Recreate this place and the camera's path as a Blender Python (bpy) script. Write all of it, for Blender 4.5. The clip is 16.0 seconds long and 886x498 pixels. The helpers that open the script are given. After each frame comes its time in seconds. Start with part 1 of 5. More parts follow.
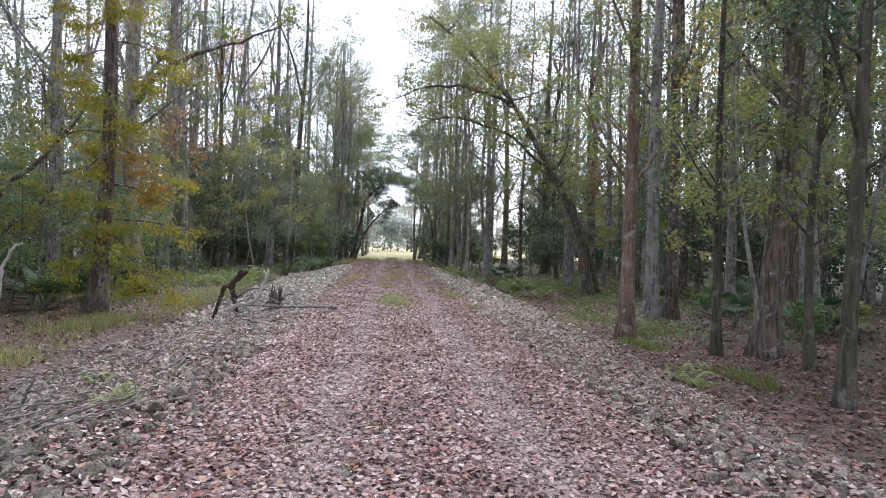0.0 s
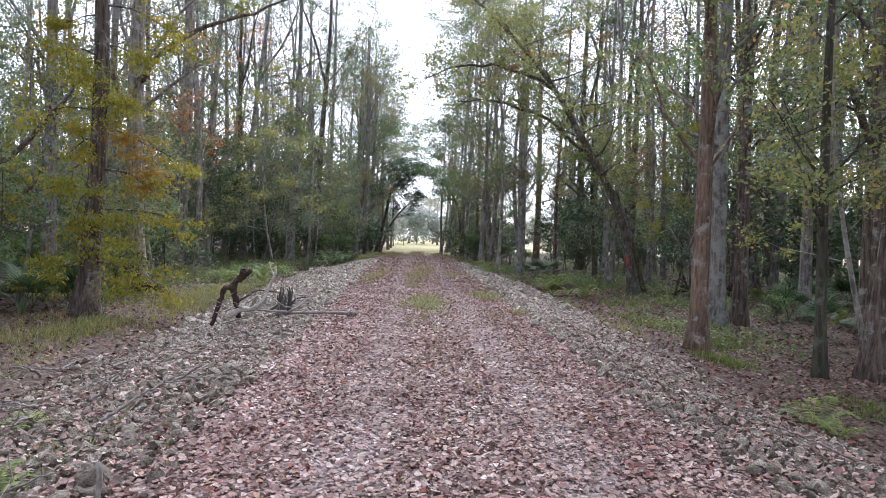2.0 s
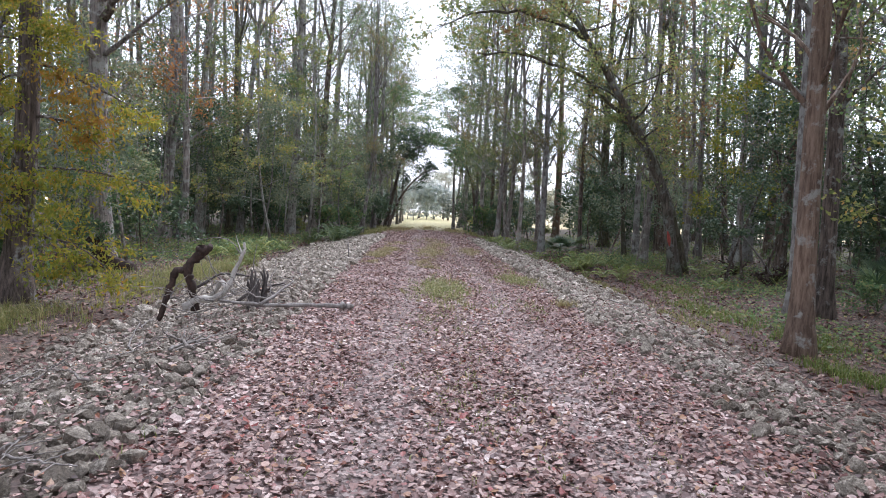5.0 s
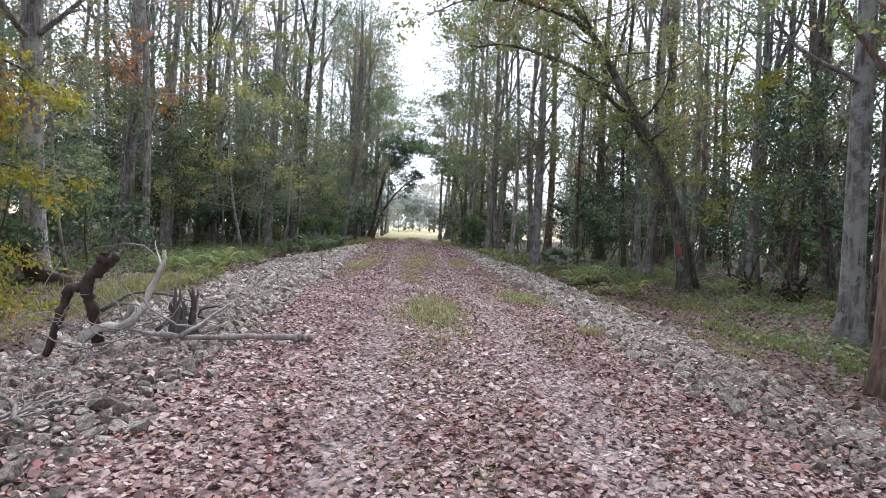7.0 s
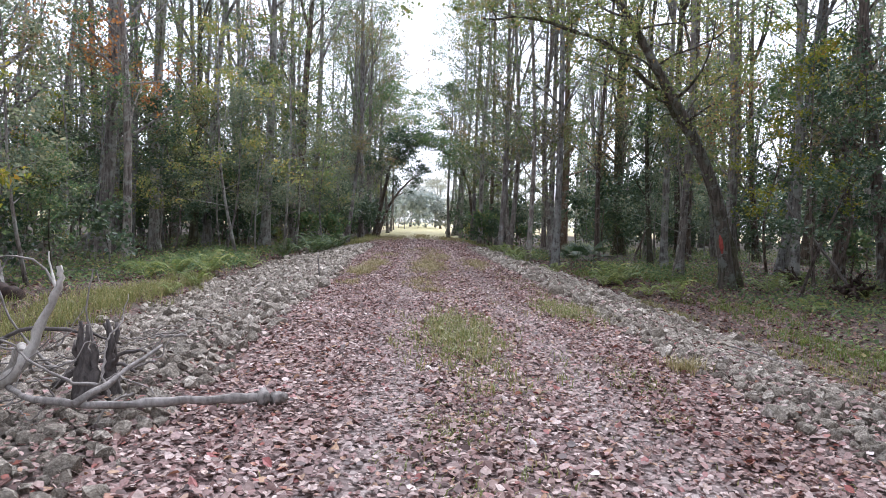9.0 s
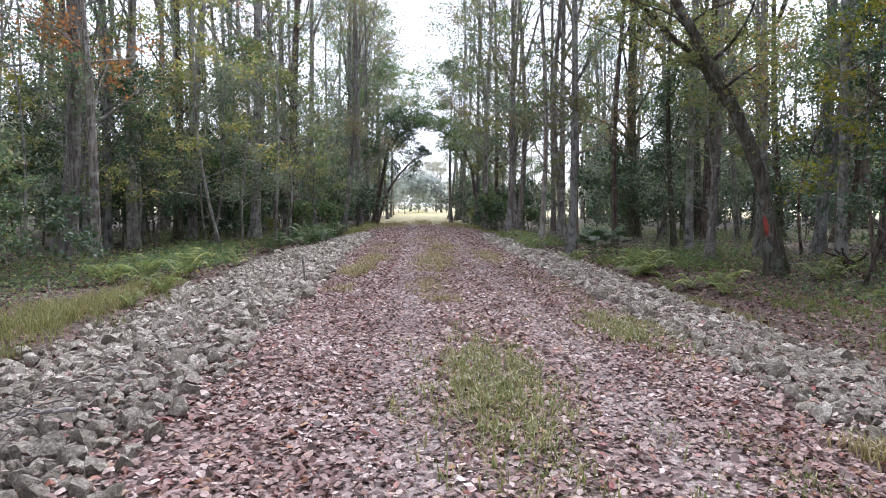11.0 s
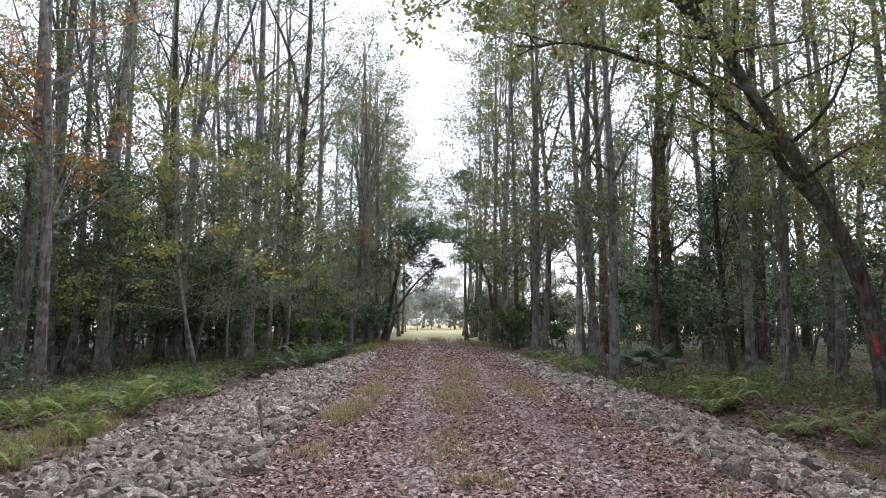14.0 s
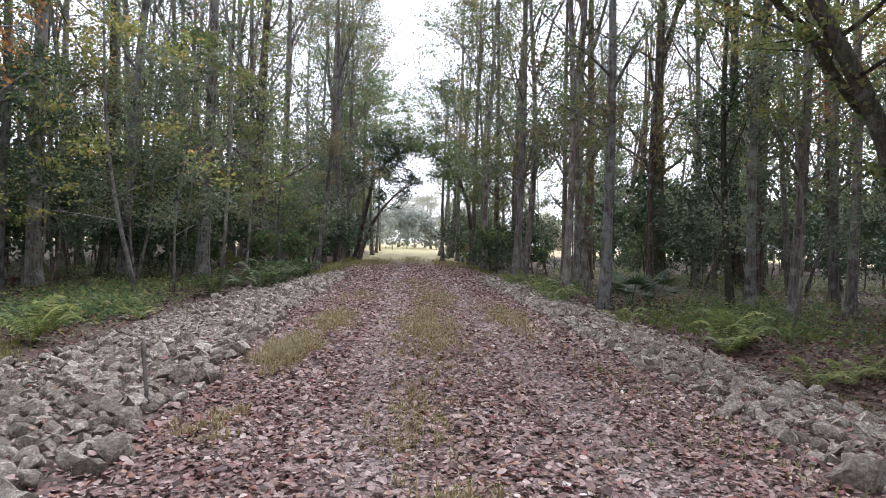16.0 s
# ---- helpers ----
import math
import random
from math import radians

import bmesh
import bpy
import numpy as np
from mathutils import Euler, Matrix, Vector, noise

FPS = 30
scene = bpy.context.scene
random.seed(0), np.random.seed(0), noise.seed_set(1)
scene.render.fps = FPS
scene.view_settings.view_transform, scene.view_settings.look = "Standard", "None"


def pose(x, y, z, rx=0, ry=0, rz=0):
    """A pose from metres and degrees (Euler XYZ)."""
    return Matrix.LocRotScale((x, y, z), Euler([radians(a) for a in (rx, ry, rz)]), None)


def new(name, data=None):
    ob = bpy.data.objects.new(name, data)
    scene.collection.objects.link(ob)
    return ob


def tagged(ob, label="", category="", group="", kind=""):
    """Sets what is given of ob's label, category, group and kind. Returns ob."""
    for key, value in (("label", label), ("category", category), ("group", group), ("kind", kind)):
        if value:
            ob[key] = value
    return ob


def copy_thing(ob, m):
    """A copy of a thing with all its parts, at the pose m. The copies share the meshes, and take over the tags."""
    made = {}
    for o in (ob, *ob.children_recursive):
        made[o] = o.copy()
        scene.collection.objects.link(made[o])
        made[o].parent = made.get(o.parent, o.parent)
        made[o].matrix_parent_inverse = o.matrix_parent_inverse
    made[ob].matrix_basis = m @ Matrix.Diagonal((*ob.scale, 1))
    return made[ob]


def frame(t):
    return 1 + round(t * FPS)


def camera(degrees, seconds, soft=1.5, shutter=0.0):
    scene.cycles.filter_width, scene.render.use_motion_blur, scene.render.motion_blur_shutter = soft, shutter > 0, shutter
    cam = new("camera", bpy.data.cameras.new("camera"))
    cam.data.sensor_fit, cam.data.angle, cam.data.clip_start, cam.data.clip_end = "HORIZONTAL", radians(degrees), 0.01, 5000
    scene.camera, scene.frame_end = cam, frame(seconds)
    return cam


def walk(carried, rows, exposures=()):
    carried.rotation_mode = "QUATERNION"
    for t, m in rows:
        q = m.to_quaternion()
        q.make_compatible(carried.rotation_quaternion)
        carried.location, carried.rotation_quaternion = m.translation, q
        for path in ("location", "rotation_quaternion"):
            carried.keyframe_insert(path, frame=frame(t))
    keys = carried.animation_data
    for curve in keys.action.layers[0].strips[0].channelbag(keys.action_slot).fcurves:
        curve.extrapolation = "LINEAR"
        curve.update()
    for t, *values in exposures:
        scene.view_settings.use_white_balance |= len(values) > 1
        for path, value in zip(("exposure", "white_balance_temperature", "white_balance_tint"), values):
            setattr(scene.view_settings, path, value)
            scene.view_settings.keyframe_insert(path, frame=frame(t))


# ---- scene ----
cam = camera(66.7, 16.0, soft=0.9)
METRES, EYE, TILT, LEAN, TURN = 20.3, 1.5, -1.3, 0.0, -4.5
ROWS = [
    (0.0, 0.0, 0.0, 0.0, -0.04, 1.07, -2.09),
    (0.5, -0.0024, 0.033, 0.0022, 0.32, 0.91, -2.24),
    (1.0, -0.0069, 0.0651, 0.0042, 0.66, 1.3, -2.3),
    (1.5, -0.0104, 0.0953, 0.0034, 0.81, 0.97, -2.21),
    (2.0, -0.0146, 0.1276, 0.0045, 2.09, 0.39, -2.37),
    (2.5, -0.0194, 0.1579, 0.0062, 2.77, 0.02, -2.15),
    (3.0, -0.0235, 0.1878, 0.0076, 3.64, -0.29, -2.45),
    (3.5, -0.0275, 0.2158, 0.0075, 3.14, -0.53, -2.96),
    (6.0, -0.0374, 0.3629, -0.0016, 2.49, -2.15, -2.55),
    (6.5, -0.0391, 0.396, -0.0022, 1.9, -1.14, -2.81),
    (7.0, -0.0434, 0.4281, -0.0031, 1.68, -0.59, -3.04),
    (7.5, -0.0461, 0.4615, -0.0031, 2.01, -0.57, -2.95),
    (8.0, -0.05, 0.4931, -0.0023, 2.18, -0.61, -2.49),
    (10.5, -0.0724, 0.6468, 0.0025, 1.9, -2.06, -1.26),
    (11.0, -0.0738, 0.68, 0.0075, 2.18, -2.38, -0.43),
    (11.5, -0.0778, 0.713, 0.0112, 3.32, 4.01, 0.83),
    (12.0, -0.079, 0.7467, 0.0113, 3.89, 8.66, 0.81),
    (12.5, -0.0813, 0.7777, 0.0103, 4.11, 9.5, 0.67),
    (13.0, -0.084, 0.8069, 0.0107, 4.26, 9.57, 0.81),
    (13.5, -0.0867, 0.838, 0.0118, 4.5, 9.72, 0.37),
    (14.0, -0.0896, 0.8683, 0.0109, 3.26, 7.49, -0.39),
    (14.5, -0.09, 0.9002, 0.0123, 1.99, 4.98, -1.01),
    (15.0, -0.0908, 0.9307, 0.0123, 1.41, 4.14, -1.43),
    (15.5, -0.0904, 0.962, 0.0117, 0.69, 2.56, -1.97),
    (16.0, -0.0938, 0.9931, 0.0121, 1.19, 0.75, -1.8),
]
walk(cam, [(t, pose(0, 0, EYE, TILT, LEAN, TURN) @ pose(METRES * x, METRES * y, METRES * z, 90 + pitch, roll, yaw)) for t, x, y, z, yaw, pitch, roll in ROWS],
     [(0.0, 1.18, 5700, 16), (3.5, 1.18, 5700, 16), (6.0, 1.22, 5700, 16), (10.5, 1.3, 5700, 16), (11.5, 1.35, 5700, 16), (12.5, 1.05, 5750, 16), (13.5, 0.86, 5800, 16), (14.5, 0.93, 5900, 17), (16.0, 1.08, 5900, 17)])

# ---- world, sun, exposure ----
SUN_ELEV, SUN_AZ = 58, 15
world = bpy.data.worlds.new("overcast_sky")
scene.world = world
world.use_nodes = True
wn = world.node_tree
wn.nodes.clear()
sky = wn.nodes.new("ShaderNodeTexSky")
sky.sky_type, sky.sun_disc = "NISHITA", False
sky.sun_elevation, sky.sun_rotation = radians(SUN_ELEV), radians(SUN_AZ)
sky.air_density, sky.dust_density, sky.ozone_density = 1.0, 1.5, 1.0
flat_sky = wn.nodes.new("ShaderNodeHueSaturation")
flat_sky.inputs["Saturation"].default_value = 0.15
sky_light = wn.nodes.new("ShaderNodeBackground")
sky_light.inputs["Strength"].default_value = 0.15
sky_out = wn.nodes.new("ShaderNodeOutputWorld")
wn.links.new(sky.outputs[0], flat_sky.inputs["Color"])
wn.links.new(flat_sky.outputs[0], sky_light.inputs[0])
wn.links.new(sky_light.outputs[0], sky_out.inputs[0])

sun = new("sun", bpy.data.lights.new("sun", "SUN"))
sun.data.energy, sun.data.angle, sun.data.color = 1.6, radians(40), (1.0, 0.985, 0.97)
sun.matrix_world = pose(0, 0, 30, 90 - SUN_ELEV, 0, 180 - SUN_AZ)


# ---- materials ----
class Nodes:
    """A small builder of node materials."""

    def __init__(self, name, rough=0.8):
        self.mat = bpy.data.materials.new(name)
        self.mat.use_nodes = True
        self.tree = self.mat.node_tree
        self.tree.nodes.clear()
        self.bsdf = self.add("ShaderNodeBsdfPrincipled", Roughness=rough)
        self.out = self.add("ShaderNodeOutputMaterial")
        self.link(self.bsdf, self.out, "Surface")
        self.where = self.add("ShaderNodeNewGeometry")
        self.obj = self.add("ShaderNodeTexCoord")
        self.info = self.add("ShaderNodeObjectInfo")

    def add(self, kind, **values):
        n = self.tree.nodes.new(kind)
        for key, value in values.items():
            n.inputs[key.replace("_", " ")].default_value = value
        return n

    def link(self, a, b, socket, out=0):
        self.tree.links.new(a.outputs[out] if isinstance(out, int) else a.outputs[out], b.inputs[socket])

    def noise(self, scale, detail=4.0, rough=0.6, stretch=None, local=False):
        n = self.add("ShaderNodeTexNoise", Scale=scale, Detail=detail, Roughness=rough)
        src, out = (self.obj, "Object") if local else (self.where, "Position")
        if stretch:
            m = self.add("ShaderNodeVectorMath")
            m.operation = "MULTIPLY"
            m.inputs[1].default_value = stretch
            self.link(src, m, 0, out)
            self.link(m, n, "Vector")
        else:
            self.link(src, n, "Vector", out)
        return n

    def ramp(self, src, stops, out=0):
        r = self.add("ShaderNodeValToRGB")
        e = r.color_ramp.elements
        while len(e) < len(stops):
            e.new(0.5)
        for el, (p, c) in zip(e, stops):
            el.position, el.color = p, (*c, 1) if len(c) == 3 else c
        self.link(src, r, "Fac", out)
        return r

    def mix(self, fac, a, b, mode="MIX", fac_out=0):
        m = self.add("ShaderNodeMix")
        m.data_type, m.blend_type = "RGBA", mode
        if isinstance(fac, (int, float)):
            m.inputs[0].default_value = fac
        else:
            self.link(fac, m, 0, fac_out)
        for s, v in ((6, a), (7, b)):
            if isinstance(v, tuple):
                m.inputs[s].default_value = (*v, 1)
            else:
                self.tree.links.new(v.outputs[2] if v.bl_idname == "ShaderNodeMix" else v.outputs[0], m.inputs[s])
        return m

    def math(self, op, a, b=0.0, a_out=0, b_out=0):
        m = self.add("ShaderNodeMath")
        m.operation = op
        for i, (v, o) in enumerate(((a, a_out), (b, b_out))):
            if isinstance(v, (int, float)):
                m.inputs[i].default_value = v
            else:
                self.link(v, m, i, o)
        return m

    def chance(self):
        """One number a piece: an object's own, mixed with that of the island."""
        return self.math("FRACT", self.math("ADD", self.info, self.where, "Random", "Random Per Island"))

    def colour(self, n):
        self.tree.links.new(n.outputs[2] if n.bl_idname == "ShaderNodeMix" else n.outputs[0], self.bsdf.inputs["Base Color"])
        return self

    def bump(self, src, strength=0.5, distance=0.02):
        b = self.add("ShaderNodeBump", Strength=strength, Distance=distance)
        self.link(src, b, "Height", 2 if src.bl_idname == "ShaderNodeMix" else 0)
        self.link(b, self.bsdf, "Normal")
        return self

    def translucent(self, colour_node, share=0.4):
        t = self.add("ShaderNodeBsdfTranslucent")
        out = 2 if colour_node.bl_idname == "ShaderNodeMix" else 0
        self.link(colour_node, t, "Color", out)
        m = self.add("ShaderNodeMixShader", Fac=share)
        self.link(self.bsdf, m, 1)
        self.link(t, m, 2)
        self.link(m, self.out, "Surface")
        return self


def bark(name, dark, light, lichen=0.0, moss=0.0):
    n = Nodes(name, 0.9)
    grain = n.noise(14, 7, 0.7, (1, 1, 0.13))
    broad = n.noise(0.9, 3, 0.6)
    base = n.ramp(grain, [(0.4, dark), (0.6, light)])
    tone = n.mix(0.55, base, n.ramp(broad, [(0.3, (0.45, 0.45, 0.45)), (0.7, (1.15, 1.12, 1.08))]), "MULTIPLY")
    if lichen:
        spots = n.ramp(n.noise(3.2, 5, 0.7), [(0.56 - 0.1 * lichen, (0, 0, 0)), (0.66 - 0.1 * lichen, (1, 1, 1))])
        tone = n.mix(n.math("MULTIPLY", spots, 0.75), tone, (0.42, 0.43, 0.40))
    if moss:
        green = n.ramp(n.noise(1.6, 4, 0.7), [(0.5 - 0.15 * moss, (0, 0, 0)), (0.7, (1, 1, 1))])
        tone = n.mix(n.math("MULTIPLY", green, 0.7), tone, (0.07, 0.085, 0.03))
    own = n.ramp(n.info, [(0, (0.72, 0.72, 0.74)), (1, (1.2, 1.16, 1.1))], "Random")
    n.colour(n.mix(1.0, tone, own, "MULTIPLY"))
    return n.bump(grain, 1.0, 0.06).mat


def foliage(name, stops, share=0.58, rough=0.5):
    """Leaves whose colour varies from leaf to leaf and from tree to tree."""
    n = Nodes(name, rough)
    leaf = n.ramp(n.math("FRACT", n.math("ADD", n.math("MULTIPLY", n.where, 0.75, "Random Per Island"), n.math("MULTIPLY", n.noise(0.55, 2), 0.5))), stops)
    tree = n.ramp(n.info, [(0, (0.72, 0.78, 0.75)), (0.5, (1, 1, 1)), (1, (1.28, 1.15, 0.95))], "Random")
    c = n.mix(1.0, leaf, tree, "MULTIPLY")
    n.colour(c)
    return n.translucent(c, share).mat


BARK_GREY = bark("bark_grey", (0.12, 0.102, 0.095), (0.36, 0.325, 0.305), lichen=0.6)
BARK_BROWN = bark("bark_brown", (0.06, 0.045, 0.036), (0.24, 0.19, 0.158), lichen=0.2)
BARK_PALE = bark("bark_pale", (0.12, 0.108, 0.1), (0.36, 0.335, 0.315), lichen=1.0)
BARK_MOSS = bark("bark_mossy", (0.05, 0.042, 0.033), (0.185, 0.158, 0.122), lichen=0.1, moss=1.0)
BARK_LEAN = bark("bark_mossy_brown", (0.07, 0.056, 0.043), (0.24, 0.2, 0.16), lichen=0.4, moss=0.35)
BARK_RED = bark("bark_cypress", (0.13, 0.085, 0.06), (0.31, 0.225, 0.17), lichen=0.15)
LEAF_GREEN = foliage("leaves_green", [(0, (0.064, 0.121, 0.061)), (0.5, (0.131, 0.215, 0.090)), (0.85, (0.231, 0.286, 0.123)), (1, (0.373, 0.302, 0.120))])
LEAF_DARK = foliage("leaves_dark", [(0, (0.035, 0.068, 0.041)), (0.6, (0.079, 0.130, 0.070)), (1, (0.154, 0.187, 0.086))], 0.3)
LEAF_LIME = foliage("leaves_lime", [(0, (0.119, 0.170, 0.063)), (0.5, (0.220, 0.278, 0.099)), (0.85, (0.339, 0.340, 0.124)), (1, (0.475, 0.309, 0.124))])
LEAF_OLIVE = foliage("leaves_olive", [(0, (0.094, 0.109, 0.058)), (0.5, (0.174, 0.184, 0.091)), (0.85, (0.274, 0.230, 0.115)), (1, (0.398, 0.230, 0.115))])
LEAF_YELLOW = foliage("leaves_yellow", [(0, (0.11, 0.16, 0.025)), (0.45, (0.22, 0.25, 0.035)), (0.85, (0.35, 0.31, 0.045)), (1, (0.44, 0.26, 0.04))])
# grey-green with the mist of the mid-distance woods painted into it
LEAF_MIST_TINT = foliage("leaves_mist_tint", [(0, (0.11, 0.155, 0.105)), (0.5, (0.2, 0.255, 0.165)), (0.85, (0.3, 0.33, 0.21)), (1, (0.4, 0.34, 0.2))])
LEAF_GOLD = foliage("leaves_gold", [(0, (0.24, 0.2, 0.03)), (0.5, (0.42, 0.27, 0.04)), (1, (0.52, 0.22, 0.04))])
LEAF_RUST = foliage("leaves_rust", [(0, (0.200, 0.100, 0.060)), (0.5, (0.350, 0.170, 0.080)), (1, (0.470, 0.270, 0.100))])
# distance haze put into the leaf colour: pale, greyed and more translucent
LEAF_HAZE_TINT = foliage("leaves_haze_tint", [(0, (0.32, 0.36, 0.34)), (0.6, (0.42, 0.45, 0.41)), (1, (0.5, 0.51, 0.44))], 0.5)
FERN = foliage("fern_green", [(0, (0.12, 0.18, 0.045)), (0.6, (0.21, 0.28, 0.07)), (1, (0.33, 0.33, 0.11))], 0.4)
FERN_DEEP = foliage("fern_deep_green", [(0, (0.05, 0.095, 0.035)), (0.6, (0.1, 0.165, 0.06)), (1, (0.19, 0.23, 0.08))], 0.35)
PALMETTO = foliage("palmetto_green", [(0, (0.03, 0.065, 0.035)), (0.6, (0.065, 0.115, 0.05)), (1, (0.11, 0.16, 0.06))], 0.25, 0.55)
GRASS = foliage("grass_green", [(0, (0.12, 0.15, 0.045)), (0.6, (0.215, 0.24, 0.085)), (1, (0.38, 0.335, 0.165))], 0.4)
GRASS_DRY = foliage("grass_dry", [(0, (0.204, 0.180, 0.072)), (0.5, (0.336, 0.276, 0.120)), (1, (0.504, 0.396, 0.204))], 0.35)
GRASS_DEEP = foliage("grass_deep", [(0, (0.060, 0.108, 0.024)), (0.6, (0.120, 0.180, 0.042)), (1, (0.204, 0.228, 0.072))], 0.35)


def rut_mask(n):
    """Where wheels have ground the leaves to pale dust."""
    xyz = n.add("ShaderNodeSeparateXYZ")
    n.link(n.where, xyz, 0, "Position")
    wander = n.math("ADD", xyz, n.math("MULTIPLY", n.math("SUBTRACT", n.noise(0.5, 3), 0.5), 0.5))
    off = n.math("ABSOLUTE", n.math("SUBTRACT", n.math("ABSOLUTE", n.math("SUBTRACT", wander, 0.325)), 0.825))
    return n.ramp(off, [(0.1, (1, 1, 1)), (0.38, (0, 0, 0))])


def litter_material(name, wet):
    """Fallen leaves: dry and pale on the open track, wet and brown under the trees, with canopy shade in the colour."""
    n = Nodes(name, 0.62)
    hue = n.ramp(n.where, [(0, (0.06, 0.04, 0.035)), (0.16, (0.15, 0.085, 0.075)), (0.32, (0.31, 0.205, 0.19)), (0.48, (0.22, 0.115, 0.105)), (0.64, (0.45, 0.355, 0.335)),
                           (0.80, (0.54, 0.435, 0.41)), (0.87, (0.38, 0.24, 0.14)), (0.93, (0.29, 0.075, 0.07)), (1, (0.74, 0.68, 0.66))], "Random Per Island")
    veins = n.ramp(n.noise(60, 3), [(0.3, (0.6, 0.57, 0.55)), (0.7, (1.2, 1.2, 1.18))])
    c = n.mix(0.8, hue, veins, "MULTIPLY")
    drift = n.ramp(n.noise(0.9, 4, 0.6), [(0.32, (0.6, 0.42, 0.37)), (0.5, (0.97, 0.9, 0.83)), (0.68, (1.17, 1.19, 1.16))])
    c = n.mix(1.0, c, drift, "MULTIPLY")
    # wet brown tone, and canopy shade multiplied into it under the trees
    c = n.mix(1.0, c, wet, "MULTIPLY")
    c = n.mix(n.math("MULTIPLY", rut_mask(n), 0.3), c, n.mix(0.5, c, (0.5, 0.43, 0.40)))
    n.colour(c)
    return n.translucent(c, 0.12).mat


def ground_material():
    n = Nodes("leafy_soil", 0.95)
    fine, mid, broad = n.noise(38, 5, 0.7), n.noise(6, 4, 0.65), n.noise(0.7, 3)
    soil = n.ramp(fine, [(0.25, (0.022, 0.016, 0.013)), (0.5, (0.08, 0.056, 0.047)), (0.75, (0.2, 0.147, 0.127))])
    tint = n.ramp(mid, [(0.3, (0.65, 0.6, 0.58)), (0.7, (1.15, 1.05, 1.0))])
    flakes = n.add("ShaderNodeTexVoronoi", Scale=26.0, Randomness=1.0)
    n.link(n.where, flakes, "Vector", "Position")
    shade = n.add("ShaderNodeSeparateXYZ")
    n.link(flakes, shade, 0, "Color")
    old = n.ramp(shade, [(0, (0.026, 0.018, 0.015)), (0.4, (0.08, 0.051, 0.042)), (0.75, (0.19, 0.133, 0.112)), (1, (0.37, 0.29, 0.255))])
    soil = n.mix(0.6, soil, old)
    c = n.mix(1.0, soil, tint, "MULTIPLY")
    xyz = n.add("ShaderNodeSeparateXYZ")
    n.link(n.where, xyz, 0, "Position")
    # trodden leaf dust of the track, paler in the wheel ruts
    track = n.ramp(n.math("MULTIPLY", n.math("ABSOLUTE", n.math("SUBTRACT", xyz, 0.2)), 0.25), [(0.5, (1, 1, 1)), (0.66, (0, 0, 0))])
    dust = n.mix(n.math("MULTIPLY", rut_mask(n), 0.55), n.ramp(shade, [(0, (0.07, 0.045, 0.04)), (0.5, (0.2, 0.135, 0.12)), (1, (0.42, 0.33, 0.3))]), n.ramp(shade, [(0, (0.16, 0.125, 0.112)), (0.5, (0.3, 0.25, 0.225)), (1, (0.48, 0.43, 0.39))]))
    c = n.mix(n.math("MULTIPLY", track, 0.85), c, dust)
    # wet leaf mould and green cover of the woodland floor, away from the bank
    side = n.ramp(n.math("MULTIPLY", n.math("ABSOLUTE", xyz), 0.05), [(0.22, (0, 0, 0)), (0.34, (1, 1, 1))])
    mould = n.ramp(n.math("MULTIPLY", n.math("ABSOLUTE", xyz), 0.05), [(0.42, (0, 0, 0)), (0.72, (1, 1, 1))])
    c = n.mix(n.math("MULTIPLY", mould, 0.8), c, n.ramp(fine, [(0.3, (0.035, 0.026, 0.02)), (0.7, (0.115, 0.085, 0.06))]))
    green = n.math("MULTIPLY", side, n.ramp(broad, [(0.42, (0, 0, 0)), (0.62, (1, 1, 1))]))
    c = n.mix(n.math("MULTIPLY", green, 0.45), c, n.ramp(fine, [(0.3, (0.02, 0.03, 0.012)), (0.7, (0.09, 0.11, 0.035))]))
    # dark earth between the stones of the banks
    bank_in = n.ramp(n.math("MULTIPLY", n.math("ABSOLUTE", n.math("SUBTRACT", n.math("ABSOLUTE", n.math("SUBTRACT", xyz, 0.1)), 3.6)), 0.5), [(0.45, (1, 1, 1)), (0.75, (0, 0, 0))])
    near = n.ramp(n.math("MULTIPLY", xyz, 0.01, 1), [(0.40, (1, 1, 1)), (0.48, (0, 0, 0))])
    c = n.mix(n.math("MULTIPLY", n.math("MULTIPLY", bank_in, near), 0.8), c, n.ramp(fine, [(0.3, (0.045, 0.037, 0.03)), (0.7, (0.14, 0.115, 0.095))]))
    # grassy verge and open field past the woods
    far = n.ramp(n.math("ADD", n.math("MULTIPLY", xyz, 0.005, 1), n.math("MULTIPLY", broad, 0.05)), [(0.52, (0, 0, 0)), (0.60, (1, 1, 1))])
    c = n.mix(far, c, n.ramp(mid, [(0.3, (0.42, 0.36, 0.17)), (0.7, (0.60, 0.50, 0.30))]))
    verge = n.ramp(n.math("ADD", n.math("MULTIPLY", xyz, 0.005, 1), n.math("MULTIPLY", broad, 0.05)), [(0.32, (0, 0, 0)), (0.39, (1, 1, 1))])
    lane = n.ramp(n.math("MULTIPLY", n.math("ABSOLUTE", xyz), 0.1), [(0.36, (1, 1, 1)), (0.5, (0, 0, 0))])
    c = n.mix(n.math("MULTIPLY", n.math("MULTIPLY", verge, lane), 0.8), c, n.ramp(mid, [(0.3, (0.26, 0.26, 0.1)), (0.7, (0.5, 0.43, 0.22))]))
    n.colour(c)
    return n.bump(fine, 0.8, 0.02).mat


